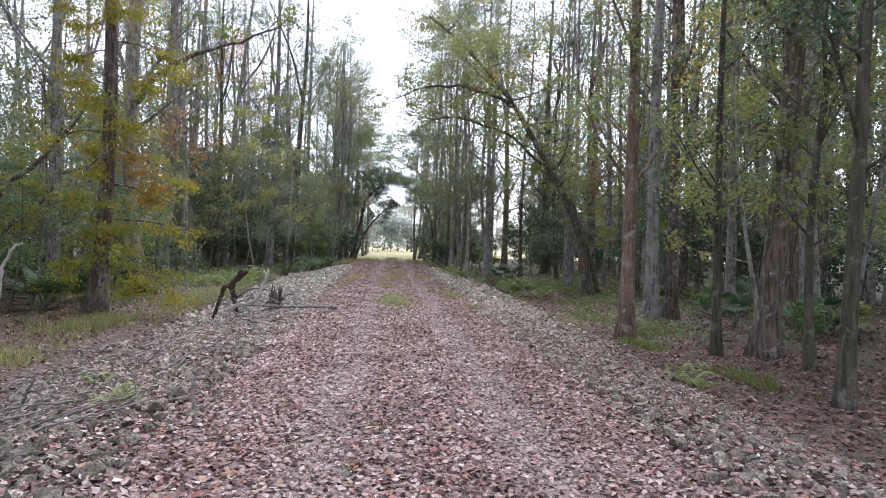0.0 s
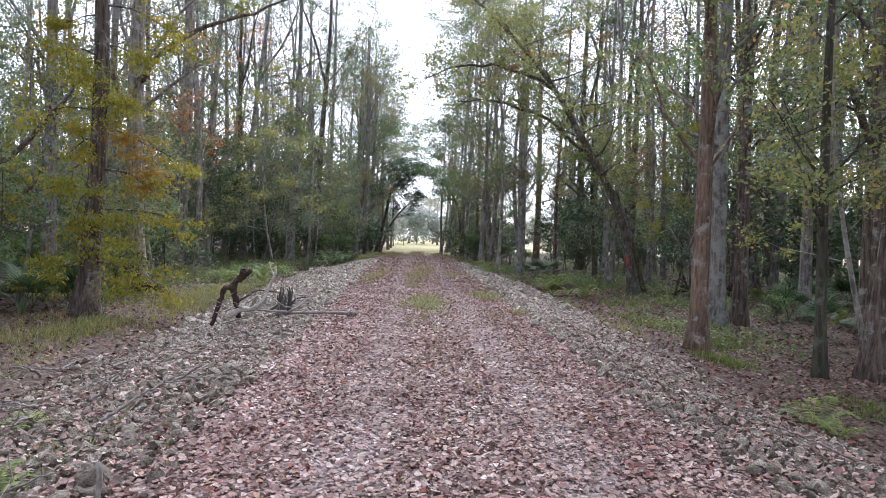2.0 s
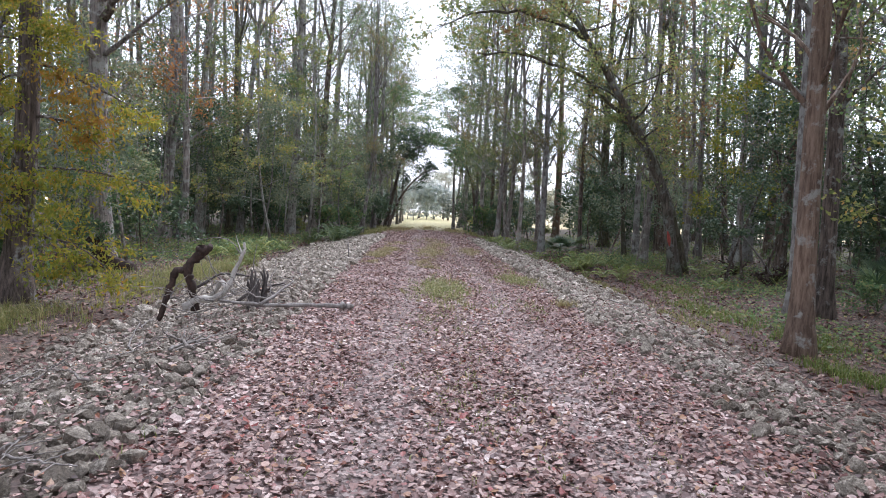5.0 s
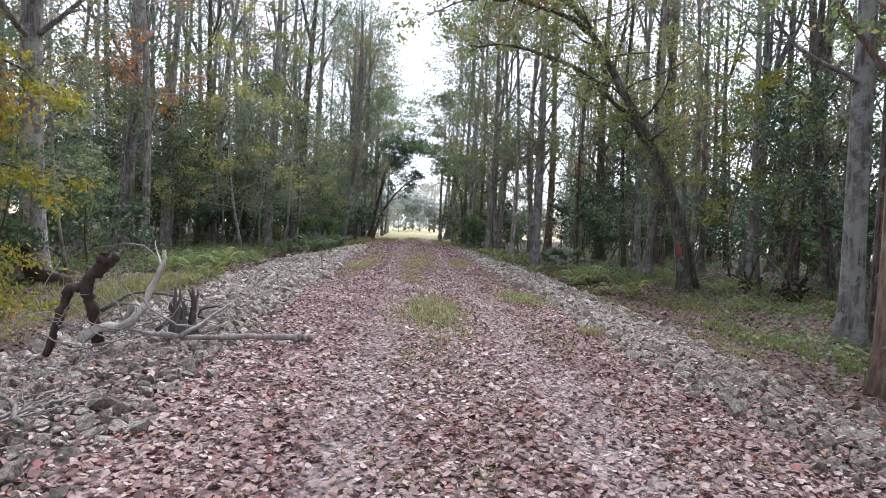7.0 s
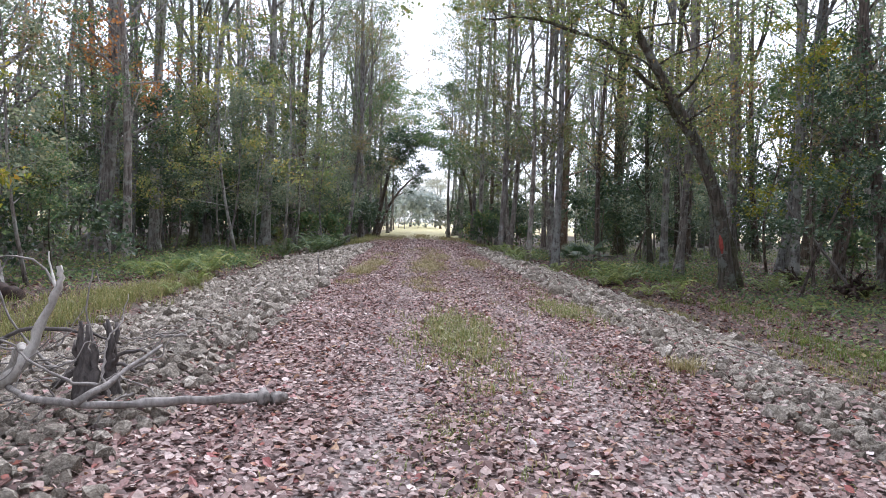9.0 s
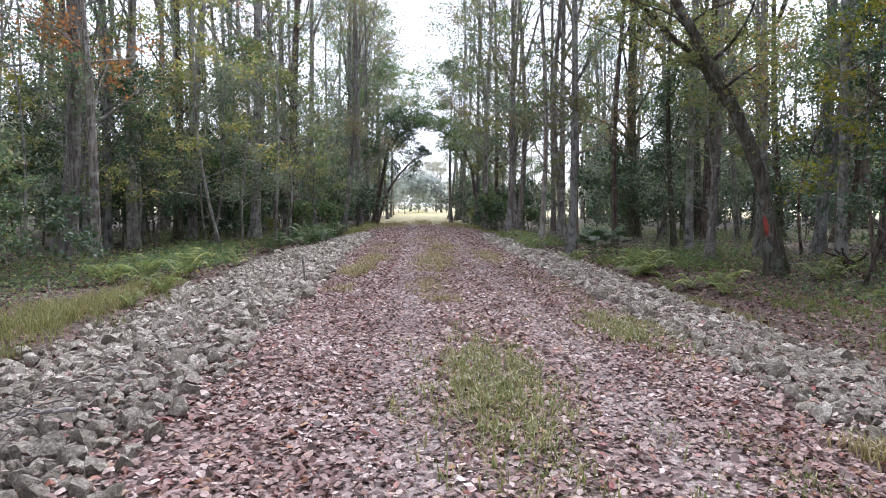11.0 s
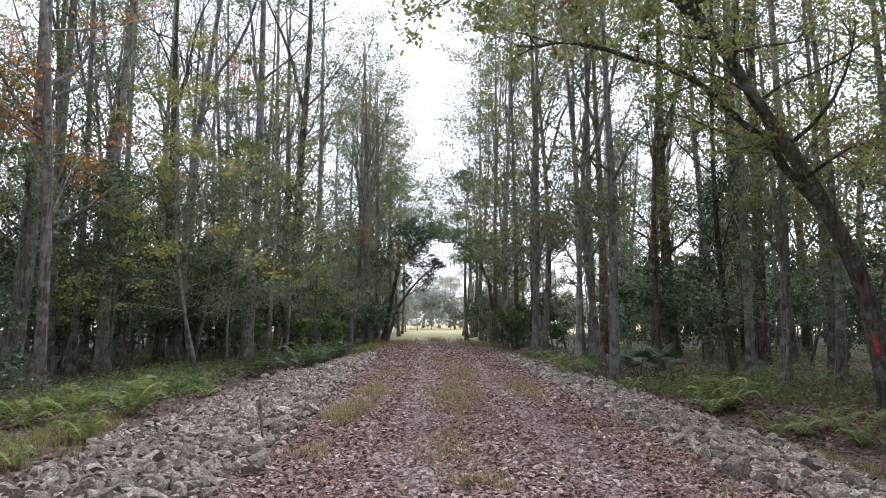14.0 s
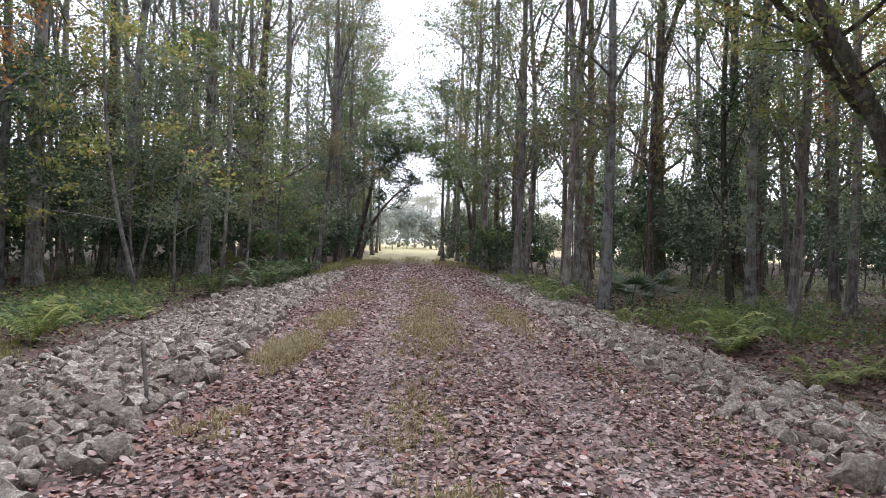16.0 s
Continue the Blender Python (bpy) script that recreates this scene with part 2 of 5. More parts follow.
def rock_material():
    n = Nodes("weathered_limestone", 0.92)
    fine, mid = n.noise(36, 8, 0.75), n.noise(11, 5, 0.7)
    c = n.ramp(fine, [(0.33, (0.12, 0.105, 0.088)), (0.48, (0.40, 0.37, 0.33)), (0.62, (0.78, 0.74, 0.68))])
    own = n.ramp(n.chance(), [(0, (0.42, 0.38, 0.33)), (0.3, (0.82, 0.77, 0.69)), (0.75, (1.12, 1.06, 0.97)), (1, (1.45, 1.4, 1.32))])
    c = n.mix(1.0, c, own, "MULTIPLY")
    dirt = n.ramp(mid, [(0.40, (0, 0, 0)), (0.6, (1, 1, 1))])
    c = n.mix(n.math("MULTIPLY", dirt, 0.6), c, (0.16, 0.125, 0.092))
    # the older stretch of the bank is stained by mould
    xyz = n.add("ShaderNodeSeparateXYZ")
    n.link(n.where, xyz, 0, "Position")
    aged = n.ramp(n.math("ADD", n.math("MULTIPLY", xyz, 0.03, 1), n.math("MULTIPLY", n.noise(0.8, 3), 0.3)), [(0.45, (1, 1, 1)), (0.8, (0, 0, 0))])
    c = n.mix(n.math("MULTIPLY", aged, 0.75), c, n.mix(1.0, c, (0.56, 0.54, 0.5), "MULTIPLY"))
    n.colour(c)
    return n.bump(n.mix(0.5, fine, mid), 1.0, 0.07).mat


def dead_wood(name, dark, light):
    n = Nodes(name, 0.85)
    grain = n.noise(26, 5, 0.65, (1, 1, 0.5))
    c = n.mix(0.6, n.ramp(grain, [(0.3, dark), (0.7, light)]), n.ramp(n.noise(4, 3), [(0.3, (0.5, 0.48, 0.46)), (0.7, (1.2, 1.2, 1.2))]), "MULTIPLY")
    n.colour(c)
    return n.bump(grain, 0.7, 0.01).mat


LITTER, WET_SHADE_LITTER = litter_material("fallen_leaves", (1.0, 1.0, 1.0)), litter_material("wet_shade_painted_leaves", (0.6, 0.5, 0.44))
SOIL, ROCK = ground_material(), rock_material()
WOOD_GREY = dead_wood("weathered_grey_wood", (0.13, 0.115, 0.1), (0.38, 0.345, 0.315))
STICK = dead_wood("dry_brown_twig", (0.09, 0.075, 0.062), (0.30, 0.26, 0.225))
WOOD_ROTTEN = dead_wood("rotting_grey_wood", (0.045, 0.038, 0.035), (0.17, 0.145, 0.13))
WOOD_PALE = dead_wood("bleached_wood", (0.34, 0.31, 0.27), (0.62, 0.58, 0.52))
WOOD_DARK = dead_wood("rotting_brown_wood", (0.018, 0.013, 0.011), (0.085, 0.048, 0.033))
RED_PAINT = dead_wood("faded_red_paint", (0.32, 0.05, 0.04), (0.5, 0.12, 0.09))


# ---- mesh helpers ----
def rng(seed):
    return np.random.default_rng(seed)


def make_mesh(name, verts, faces, smooth=False, crease=0):
    """A mesh from vertex rows and face rows that all have the same number of corners."""
    verts, faces = np.asarray(verts, np.float32), np.asarray(faces, np.int32)
    k = faces.shape[1]
    me = bpy.data.meshes.new(name)
    me.vertices.add(len(verts))
    me.vertices.foreach_set("co", verts.ravel())
    me.loops.add(faces.size)
    me.loops.foreach_set("vertex_index", faces.ravel())
    me.polygons.add(len(faces))
    me.polygons.foreach_set("loop_start", np.arange(0, faces.size, k, dtype=np.int32))
    me.polygons.foreach_set("use_smooth", np.full(len(faces), smooth))
    me.update(calc_edges=True)
    if crease:
        me.set_sharp_from_angle(angle=radians(crease))
    return me


def part(name, mesh, material, parent=None, label=""):
    ob = new(name, mesh)
    if not mesh.materials:
        mesh.materials.append(material)
    ob.parent = parent
    return tagged(ob, label)


class Tubes:
    """Tapered tubes along bent lines, gathered into one mesh."""

    def __init__(self):
        self.v, self.f, self.n = [], [], 0

    def add(self, pts, radii, sides=6, lobes=None):
        pts = np.asarray(pts, float)
        tang = np.gradient(pts, axis=0)
        tang /= np.linalg.norm(tang, axis=1)[:, None] + 1e-9
        ref = np.array([1.0, 0.13, 0.07]) if abs(tang[0][0]) < 0.8 else np.array([0.05, 1.0, 0.1])
        ang = np.arange(sides) * 2 * math.pi / sides
        rings = []
        for i, (p, t, r) in enumerate(zip(pts, tang, radii)):
            u = np.cross(t, ref)
            u /= np.linalg.norm(u) + 1e-9
            w = np.cross(t, u)
            rr = np.full(sides, r) if lobes is None else r * (1 + lobes[i] * (0.55 * np.cos(3 * ang + 1) + 0.4 * np.cos(5 * ang)))
            rings.append(p + (np.cos(ang) * rr)[:, None] * u + (np.sin(ang) * rr)[:, None] * w)
        k = len(pts)
        self.v.append(np.concatenate(rings))
        i, j = np.meshgrid(np.arange(k - 1), np.arange(sides), indexing="ij")
        a, b = i * sides + j, i * sides + (j + 1) % sides
        self.f.append(np.stack([a, b, b + sides, a + sides], -1).reshape(-1, 4) + self.n)
        for base, flip in ((0, True), ((k - 1) * sides, False)):
            for q in range(0, sides - 2, 2):
                c = [base, base + q + 1, base + q + 2, base + min(q + 3, sides - 1)]
                if c[2] == c[3]:
                    c[3] = base
                    continue
                self.f.append(np.array([c[::-1] if flip else c]) + self.n)
        self.n += k * sides

    def mesh(self, name):
        return make_mesh(name, np.concatenate(self.v), np.concatenate(self.f), True)


def leaf_quads(centres, sizes, r, up=0.6, slim=0.36, hang=0.0):
    """Rhombic leaves: base, two sides and tip, at random turns."""
    n = len(centres)
    nor = r.normal(size=(n, 3)) + (0, 0, up * 1.6)
    nor /= np.linalg.norm(nor, axis=1)[:, None]
    u = np.cross(nor, r.normal(size=(n, 3)))
    u[:, 2] -= hang
    u /= np.linalg.norm(u, axis=1)[:, None]
    w = np.cross(nor, u)
    s = np.asarray(sizes)[:, None]
    mid = centres + u * s * 0.45 + nor * s * 0.06
    v = np.stack([centres, mid + w * s * slim, centres + u * s, mid - w * s * slim], 1).reshape(-1, 3)
    return v, np.arange(n * 4).reshape(-1, 4)


def crown_mesh(name, puffs, r, size, **kw):
    """Leaves in uneven puffs: rows of centre, radius, count."""
    cs = []
    for c, rad, count in puffs:
        q = r.normal(size=(count, 3)) * (1, 1, 0.42)
        q *= (rad * r.random(count) ** 0.8 / (np.linalg.norm(q, axis=1) + 0.3))[:, None] * 1.25
        cs.append(np.asarray(c) + q)
    cs = np.concatenate(cs)
    v, f = leaf_quads(cs, size * r.uniform(0.6, 1.35, len(cs)), r, **kw)
    return make_mesh(name, v, f)


def bent(start, heading, length, r, rise=0.0, wobble=0.12, steps=6):
    """A branch line that wanders and lifts."""
    p, d = np.array(start, float), np.array(heading, float)
    d /= np.linalg.norm(d)
    out = [p.copy()]
    for _ in range(steps):
        d = d + r.normal(size=3) * wobble + (0, 0, rise)
        d /= np.linalg.norm(d)
        p = p + d * length / steps
        out.append(p.copy())
    return np.array(out)


def grow(seed, height, radius, limbs, limb_from=0.45, reach=0.2, per=26, leaf=0.15, puff=0.75, rise=0.08, sway=0.25, flare=0.7, steep=0.6, line=None, low=0, fork=True, sides=9, twigs=True, stout=1.0):
    """A trunk with limbs and twigs, and the puffs of leaves that they carry."""
    r, wood, puffs = rng(seed), Tubes(), []
    k = 13
    if line is None:
        s = np.linspace(0, 1, k)
        bend = r.normal(size=(2, 2)) * sway
        line = np.stack([bend[0, 0] * np.sin(s * 2.6) + bend[0, 1] * np.sin(s * 6) * 0.5, bend[1, 0] * np.sin(s * 2.2) + bend[1, 1] * np.sin(s * 5) * 0.5, s * height], 1)
    line = np.asarray(line, float)
    k = len(line)
    s = np.linspace(0, 1, k)
    low_s = np.concatenate([[0, 0.012, 0.03, 0.06], np.linspace(0.1, 1, 12)]) if twigs else np.linspace(0, 1, 13)
    pts = np.stack([np.interp(low_s, s, line[:, i]) for i in range(3)], 1)
    pts[0, 2] -= 0.25
    h = low_s * height
    radii = radius * (1 - 0.82 * low_s ** 1.15) + radius * flare * np.exp(-h / 0.45)
    wood.add(pts, radii, sides, lobes=0.22 * np.exp(-h / 0.5) + 0.03)
    axes = [(line, radius, 1.0)]
    if fork:
        t = r.uniform(0.42, 0.66)
        base = np.array([np.interp(t, s, line[:, j]) for j in range(3)])
        for q in range(r.integers(1, 3)):
            a = r.uniform(0, 6.28)
            lead = bent(base, (0.42 * math.cos(a), 0.42 * math.sin(a), 1), height * (1 - t) * r.uniform(0.75, 1.0), r, 0.05, 0.09, 8)
            rad = radius * (1 - 0.8 * t) * 0.75
            wood.add(lead, np.linspace(rad, rad * 0.2, len(lead)), 6)
            axes.append((lead, rad, 0.6))
    turn = r.uniform(0, 6.28)
    for i in range(limbs + low):
        axis, thick, share = axes[i % len(axes)] if i < limbs else axes[0]
        t = r.uniform(0.18, limb_from) if i >= limbs else (limb_from + (0.98 - limb_from) * (i + r.random()) / limbs if share == 1.0 else r.uniform(0.2, 1.0))
        ss = np.linspace(0, 1, len(axis))
        base = np.array([np.interp(t, ss, axis[:, j]) for j in range(3)])
        turn += 2.4 + r.normal() * 0.4
        length = reach * height * (1.15 - 0.75 * t) * r.uniform(0.6, 1.25) * (0.5 if i >= limbs else 1) * (0.8 if share < 1 else 1)
        br = bent(base, (math.cos(turn), math.sin(turn), steep * r.uniform(0.4, 1.5)), length, r, rise)
        rad = thick * (1 - 0.8 * t) * r.uniform(0.3, 0.5) * stout
        wood.add(br[::1 if twigs else 2], np.linspace(rad, rad * 0.25, len(br))[::1 if twigs else 2], 5 if twigs else 3)
        for q in range(r.integers(2, 5)):
            u = r.uniform(0.35, 1.0)
            b0 = br[int(u * (len(br) - 1))]
            tw = bent(b0, br[-1] - br[0] + r.normal(size=3) * length * 0.6, length * r.uniform(0.25, 0.5), r, rise * 0.6, 0.2, 4)
            if twigs:
                wood.add(tw, np.linspace(rad * 0.4, 0.006, len(tw)), 3)
            if per:
                puffs.append((tw[-1], puff * r.uniform(0.6, 1.3), int(per * r.uniform(0.6, 1.4))))
                puffs.append((tw[2], puff * r.uniform(0.35, 0.6), int(per * 0.4)))
                puffs.append((tw[3] + r.normal(size=3) * puff * 0.25, puff * r.uniform(0.3, 0.55), int(per * 0.35)))
        if per:
            puffs.append((br[-1], puff * r.uniform(0.7, 1.3), int(per * r.uniform(0.7, 1.3))))
    return wood, puffs, r


def plant_tree(name, label, category, wood_mat, leaf_mat, m, leaf=0.15, up=0.6, slim=0.36, hang=0.0, group="", **kw):
    wood, puffs, r = grow(leaf=leaf, **kw)
    thing = tagged(new(name), label, category, group)
    part("trunk", wood.mesh(name + "_trunk"), wood_mat, thing)
    if puffs:
        part("crown", crown_mesh(name + "_crown", puffs, r, leaf, up=up, slim=slim, hang=hang), leaf_mat, thing)
    thing.matrix_basis = m
    return thing


# ---- the lie of the land ----
def smooth(a, b, v):
    t = np.clip((np.asarray(v, float) - a) / (b - a), 0, 1)
    return t * t * (3 - 2 * t)


RUTS = (-0.5, 1.15)  # the two wheel tracks


def road_z(y):
    return np.interp(y, [-20, 0, 8, 14, 24, 45, 200], [0, 0, -0.08, -0.1, -0.05, -0.05, 0])


def left_edge(y):
    return np.interp(y, [0, 36, 60], [-1.65, -2.6, -2.7])


def right_edge(y):
    return np.interp(y, [0, 40, 60], [2.45, 2.6, 2.7])


def ground_z(x, y):
    x, y = np.asarray(x, float), np.asarray(y, float)
    out = np.maximum(left_edge(y) - x, x - right_edge(y))
    drop = np.interp(y, [0, 20, 40, 62, 90], [0.62, 0.58, 0.48, 0.3, 0.05])
    crown = -0.05 * np.clip(np.abs(x - 0.3) / 2.3, 0, 1) ** 2
    uneven = 0.05 * np.sin(x * 0.9 + y * 0.31) * np.sin(y * 0.53 - x * 0.2) + 0.03 * np.sin(x * 2.1 - y * 1.3)
    far = smooth(2.8, 5, out)
    ruts = -0.022 * (np.exp(-((x - RUTS[0]) / 0.26) ** 2) + np.exp(-((x - RUTS[1]) / 0.26) ** 2))
    return road_z(y) + crown + ruts - drop * smooth(0, 3.1, out) + uneven * far


xs = np.unique(np.concatenate([np.linspace(-900, -60, 12), np.linspace(-60, -14, 40), np.linspace(-14, -2.6, 36), np.linspace(-2.6, 2.8, 37), np.linspace(2.8, 14, 36), np.linspace(14, 60, 40), np.linspace(60, 900, 12)]))
ys = np.unique(np.concatenate([np.linspace(-400, -12, 8), np.linspace(-12, 50, 125), np.linspace(50, 120, 60), np.linspace(120, 1500, 16)]))
gx, gy = np.meshgrid(xs, ys, indexing="ij")
gz = ground_z(gx, gy)
nx, ny = len(xs), len(ys)
gi, gj = np.meshgrid(np.arange(nx - 1), np.arange(ny - 1), indexing="ij")
c0 = gi * ny + gj
ground = part("ground", make_mesh("ground", np.stack([gx, gy, gz], -1).reshape(-1, 3), np.stack([c0, c0 + ny, c0 + ny + 1, c0 + 1], -1).reshape(-1, 4), True), SOIL)
tagged(ground, "leaf-covered earth track on a low bank through woodland", "ground", kind="structure")


def at(x, y, turn=0.0, scale=1.0, sink=0.0, tilt=0.0):
    return pose(x, y, float(ground_z(x, y)) - sink, tilt, 0, turn) @ Matrix.Diagonal((scale, scale, scale, 1))


# ---- the trees beside the track ----
r0 = rng(5)
HARDWOOD = dict(limb_from=0.34, limbs=14, reach=0.28, per=58, puff=0.85, leaf=0.09, steep=0.8)
cypress = plant_tree("cypress_tree", "young cypress hung with yellow-green feathery sprays", "tree", BARK_BROWN, LEAF_YELLOW, at(-8.0, 19.2), seed=11, height=17, radius=0.24,
           limbs=44, limb_from=0.05, reach=0.12, per=110, puff=0.55, leaf=0.1, stout=0.4, steep=0.1, rise=-0.09, fork=False, slim=0.2, hang=0.5, flare=0.9)
fire = rng(12)
part("crown", crown_mesh("orange_crown", [((x + 8.0, y - 19.2, z + 0.55), 0.55, 300) for x, y, z in ((-6.8, 18.9, 3.3), (-6.5, 19.0, 2.9), (-6.7, 19.2, 2.6), (-7.0, 18.8, 3.7))], fire, 0.1, slim=0.24, hang=0.8), LEAF_GOLD, cypress, "orange-gold autumn sprays")
part("crown", crown_mesh("low_crown", [((x + 8.0, y - 19.2, z + 0.55), 0.7, 330) for x, y, z in ((-7.05, 19, 0.75), (-6.65, 18.9, 0.35), (-7.2, 19.1, 1.2), (-7.0, 18.8, 0.1), (-7.5, 18.7, 1.7), (-7.1, 19, 1.8), (-7.7, 18.8, 2.4), (-8.5, 18.8, 2.6), (-7.3, 18.9, 4.5), (-8.0, 18.7, 5.2))], fire, 0.1, slim=0.24, hang=0.8), LEAF_YELLOW, cypress, "yellow-green hanging sprays")
NAMED = [  # x, y, trunk radius, height, bark, leaves, seed
    (-11.7, 24.5, 0.22, 22, BARK_GREY, LEAF_OLIVE), (-9.5, 26.0, 0.30, 25, BARK_GREY, LEAF_OLIVE), (-12.0, 36.8, 0.25, 24, BARK_GREY, LEAF_GREEN),
    (-12.4, 43.0, 0.24, 24, BARK_PALE, LEAF_OLIVE), (-13.3, 42.6, 0.13, 19, BARK_PALE, LEAF_GREEN), (-14.2, 44.0, 0.13, 20, BARK_PALE, LEAF_LIME), (-8.4, 47.7, 0.26, 23, BARK_PALE, LEAF_GREEN),
    (-7.2, 52.6, 0.27, 24, BARK_BROWN, LEAF_DARK), (-4.6, 53.5, 0.13, 17, BARK_GREY, LEAF_OLIVE), (-12.0, 47.1, 0.2, 20, BARK_MOSS, LEAF_GREEN),
    (6.3, 17.4, 0.19, 21, BARK_RED, LEAF_GREEN), (8.8, 21.9, 0.23, 24, BARK_PALE, LEAF_GREEN), (9.6, 22.2, 0.2, 23, BARK_BROWN, LEAF_OLIVE),
    (8.6, 14.8, 0.27, 25, BARK_BROWN, LEAF_GREEN), (7.4, 14.6, 0.1, 14, BARK_MOSS, LEAF_LIME), (8.3, 12.6, 0.09, 13, BARK_MOSS, LEAF_LIME), (13.2, 21.5, 0.4, 25, BARK_BROWN, LEAF_DARK),
    (6.95, 9.7, 0.12, 19, BARK_MOSS, LEAF_DARK), (5.8, 40.4, 0.16, 21, BARK_PALE, LEAF_GREEN), (4.65, 40.8, 0.11, 19, BARK_GREY, LEAF_OLIVE), (9.7, 56.7, 0.27, 24, BARK_RED, LEAF_OLIVE),
    (11.2, 42.0, 0.17, 20, BARK_PALE, LEAF_GREEN), (10.7, 42.3, 0.12, 18, BARK_MOSS, LEAF_DARK), (12.6, 53.6, 0.33, 24, BARK_MOSS, LEAF_GREEN), (14.6, 48.0, 0.3, 24, BARK_BROWN, LEAF_DARK),
    (6.9, 46.0, 0.15, 20, BARK_GREY, LEAF_LIME), (7.6, 50.5, 0.19, 22, BARK_PALE, LEAF_GREEN), (5.7, 54.0, 0.14, 21, BARK_GREY, LEAF_LIME), (8.8, 44.6, 0.13, 20, BARK_BROWN, LEAF_OLIVE), (6.3, 60.0, 0.17, 22, BARK_GREY, LEAF_GREEN), (10.4, 38.2, 0.16, 21, BARK_GREY, LEAF_LIME),
    (18.8, 45.2, 0.26, 22, BARK_PALE, LEAF_OLIVE), (21.5, 48.0, 0.3, 24, BARK_BROWN, LEAF_GREEN), (8.1, 55.1, 0.16, 20, BARK_GREY, LEAF_LIME),
]
for i, (x, y, rad, hgt, bk, lf) in enumerate(NAMED):
    plant_tree("tree", "tall slender woodland tree with bare lower trunk", "tree", bk, lf, at(x, y), seed=100 + i, height=hgt, radius=rad, group="trees along the track", low=6, flare=0.75, **HARDWOOD)

# the tree that leans over the track, with a red paint mark on its trunk
lean = [(0, 0, 0), (-0.12, 0, 0.9), (-0.5, 0, 2.9), (-1.0, 0, 4.1), (-1.55, 0, 5.2), (-2.1, 0, 6.1), (-3.0, 0, 7.5), (-3.85, -0.1, 8.9), (-4.8, -0.2, 10.0), (-5.8, -0.4, 11.0), (-7.2, -0.6, 12.2), (-8.4, -0.8, 13.0)]
leaner = plant_tree("leaning_tree", "mossy tree leaning over the track, marked with red paint", "tree", BARK_LEAN, LEAF_LIME, at(9.85, 32.7), seed=31, height=13.5, radius=0.23,
                    limbs=26, limb_from=0.34, reach=0.32, per=100, puff=0.95, leaf=0.09, line=lean, fork=False, rise=0.02, steep=0.5, flare=0.5)
# autumn sprays on its outer limbs
sprays = rng(77)
rust = [((x - 9.85, y - 32.7, z + 0.6), 0.7, 60) for x, y, z in ((2.5, 32, 8.4), (3.3, 32.2, 9.2), (4.6, 31.8, 9.7), (5.4, 32.3, 9.9), (6.6, 32, 9.7), (7.8, 32, 10.6), (6.2, 31.6, 10.7), (3.9, 31.5, 9.0))]
part("crown", crown_mesh("autumn_crown", rust, sprays, 0.13), LEAF_RUST, leaner, "orange-brown autumn leaves")
mark = Tubes()
mark.add([(-0.3, -0.15, 1.15), (-0.33, -0.15, 1.35), (-0.38, -0.15, 1.6), (-0.42, -0.15, 1.75)], [0.03, 0.07, 0.065, 0.02], 8)
part("paint_mark", mark.mesh("paint_mark"), RED_PAINT, leaner, "faded red paint mark")
# the pair of oaks that arch over the far end
arch = [(0, 0, 0), (0.2, 0, 1.5), (0.5, 0, 3.1), (0.9, 0, 5.0), (1.1, 0, 6.2), (2.0, 0, 7.0), (3.2, 0, 7.9), (4.4, 0, 8.6)]
plant_tree("arching_oak", "dark oak whose trunk arches over the track", "tree", BARK_BROWN, LEAF_DARK, at(-3.7, 68), seed=41, height=9.5, radius=0.2,
           limbs=20, limb_from=0.4, reach=0.34, per=90, puff=1.3, leaf=0.12, line=arch, fork=False, steep=0.4)
arch = [(0, 0, 0), (0.3, 0, 0.9), (0.9, 0, 2.6), (1.6, 0, 3.7), (2.5, 0, 4.7), (3.5, 0, 5.4), (4.4, 0, 5.7)]
plant_tree("arching_oak", "low dark oak limb reaching over the track", "tree", BARK_BROWN, LEAF_DARK, at(-3.5, 67.4), seed=43, height=6.5, radius=0.14,
           limbs=12, limb_from=0.45, reach=0.3, per=40, puff=0.9, leaf=0.12, line=arch, fork=False, steep=0.3)
arch = [(0, 0, 0), (-0.1, 0, 2.0), (-0.4, 0, 4.2), (-1.0, 0, 5.8), (-1.9, 0, 6.9), (-2.9, 0, 7.4), (-3.8, 0, 7.3)]
plant_tree("arching_oak", "leafy oak drooping over the track from the far side", "tree", BARK_BROWN, LEAF_GREEN, at(4.4, 66.5), seed=47, height=8.5, radius=0.16,
           limbs=20, limb_from=0.3, reach=0.34, per=70, puff=1.2, leaf=0.12, line=arch, fork=False, steep=0.3)
plant_tree("tree", "thin pale tree standing alone beside the track's far end", "tree", BARK_GREY, LEAF_DARK, at(2.6, 70.6), seed=45, height=14, radius=0.13, limbs=9, limb_from=0.5, reach=0.2, per=26, puff=0.8, leaf=0.13)

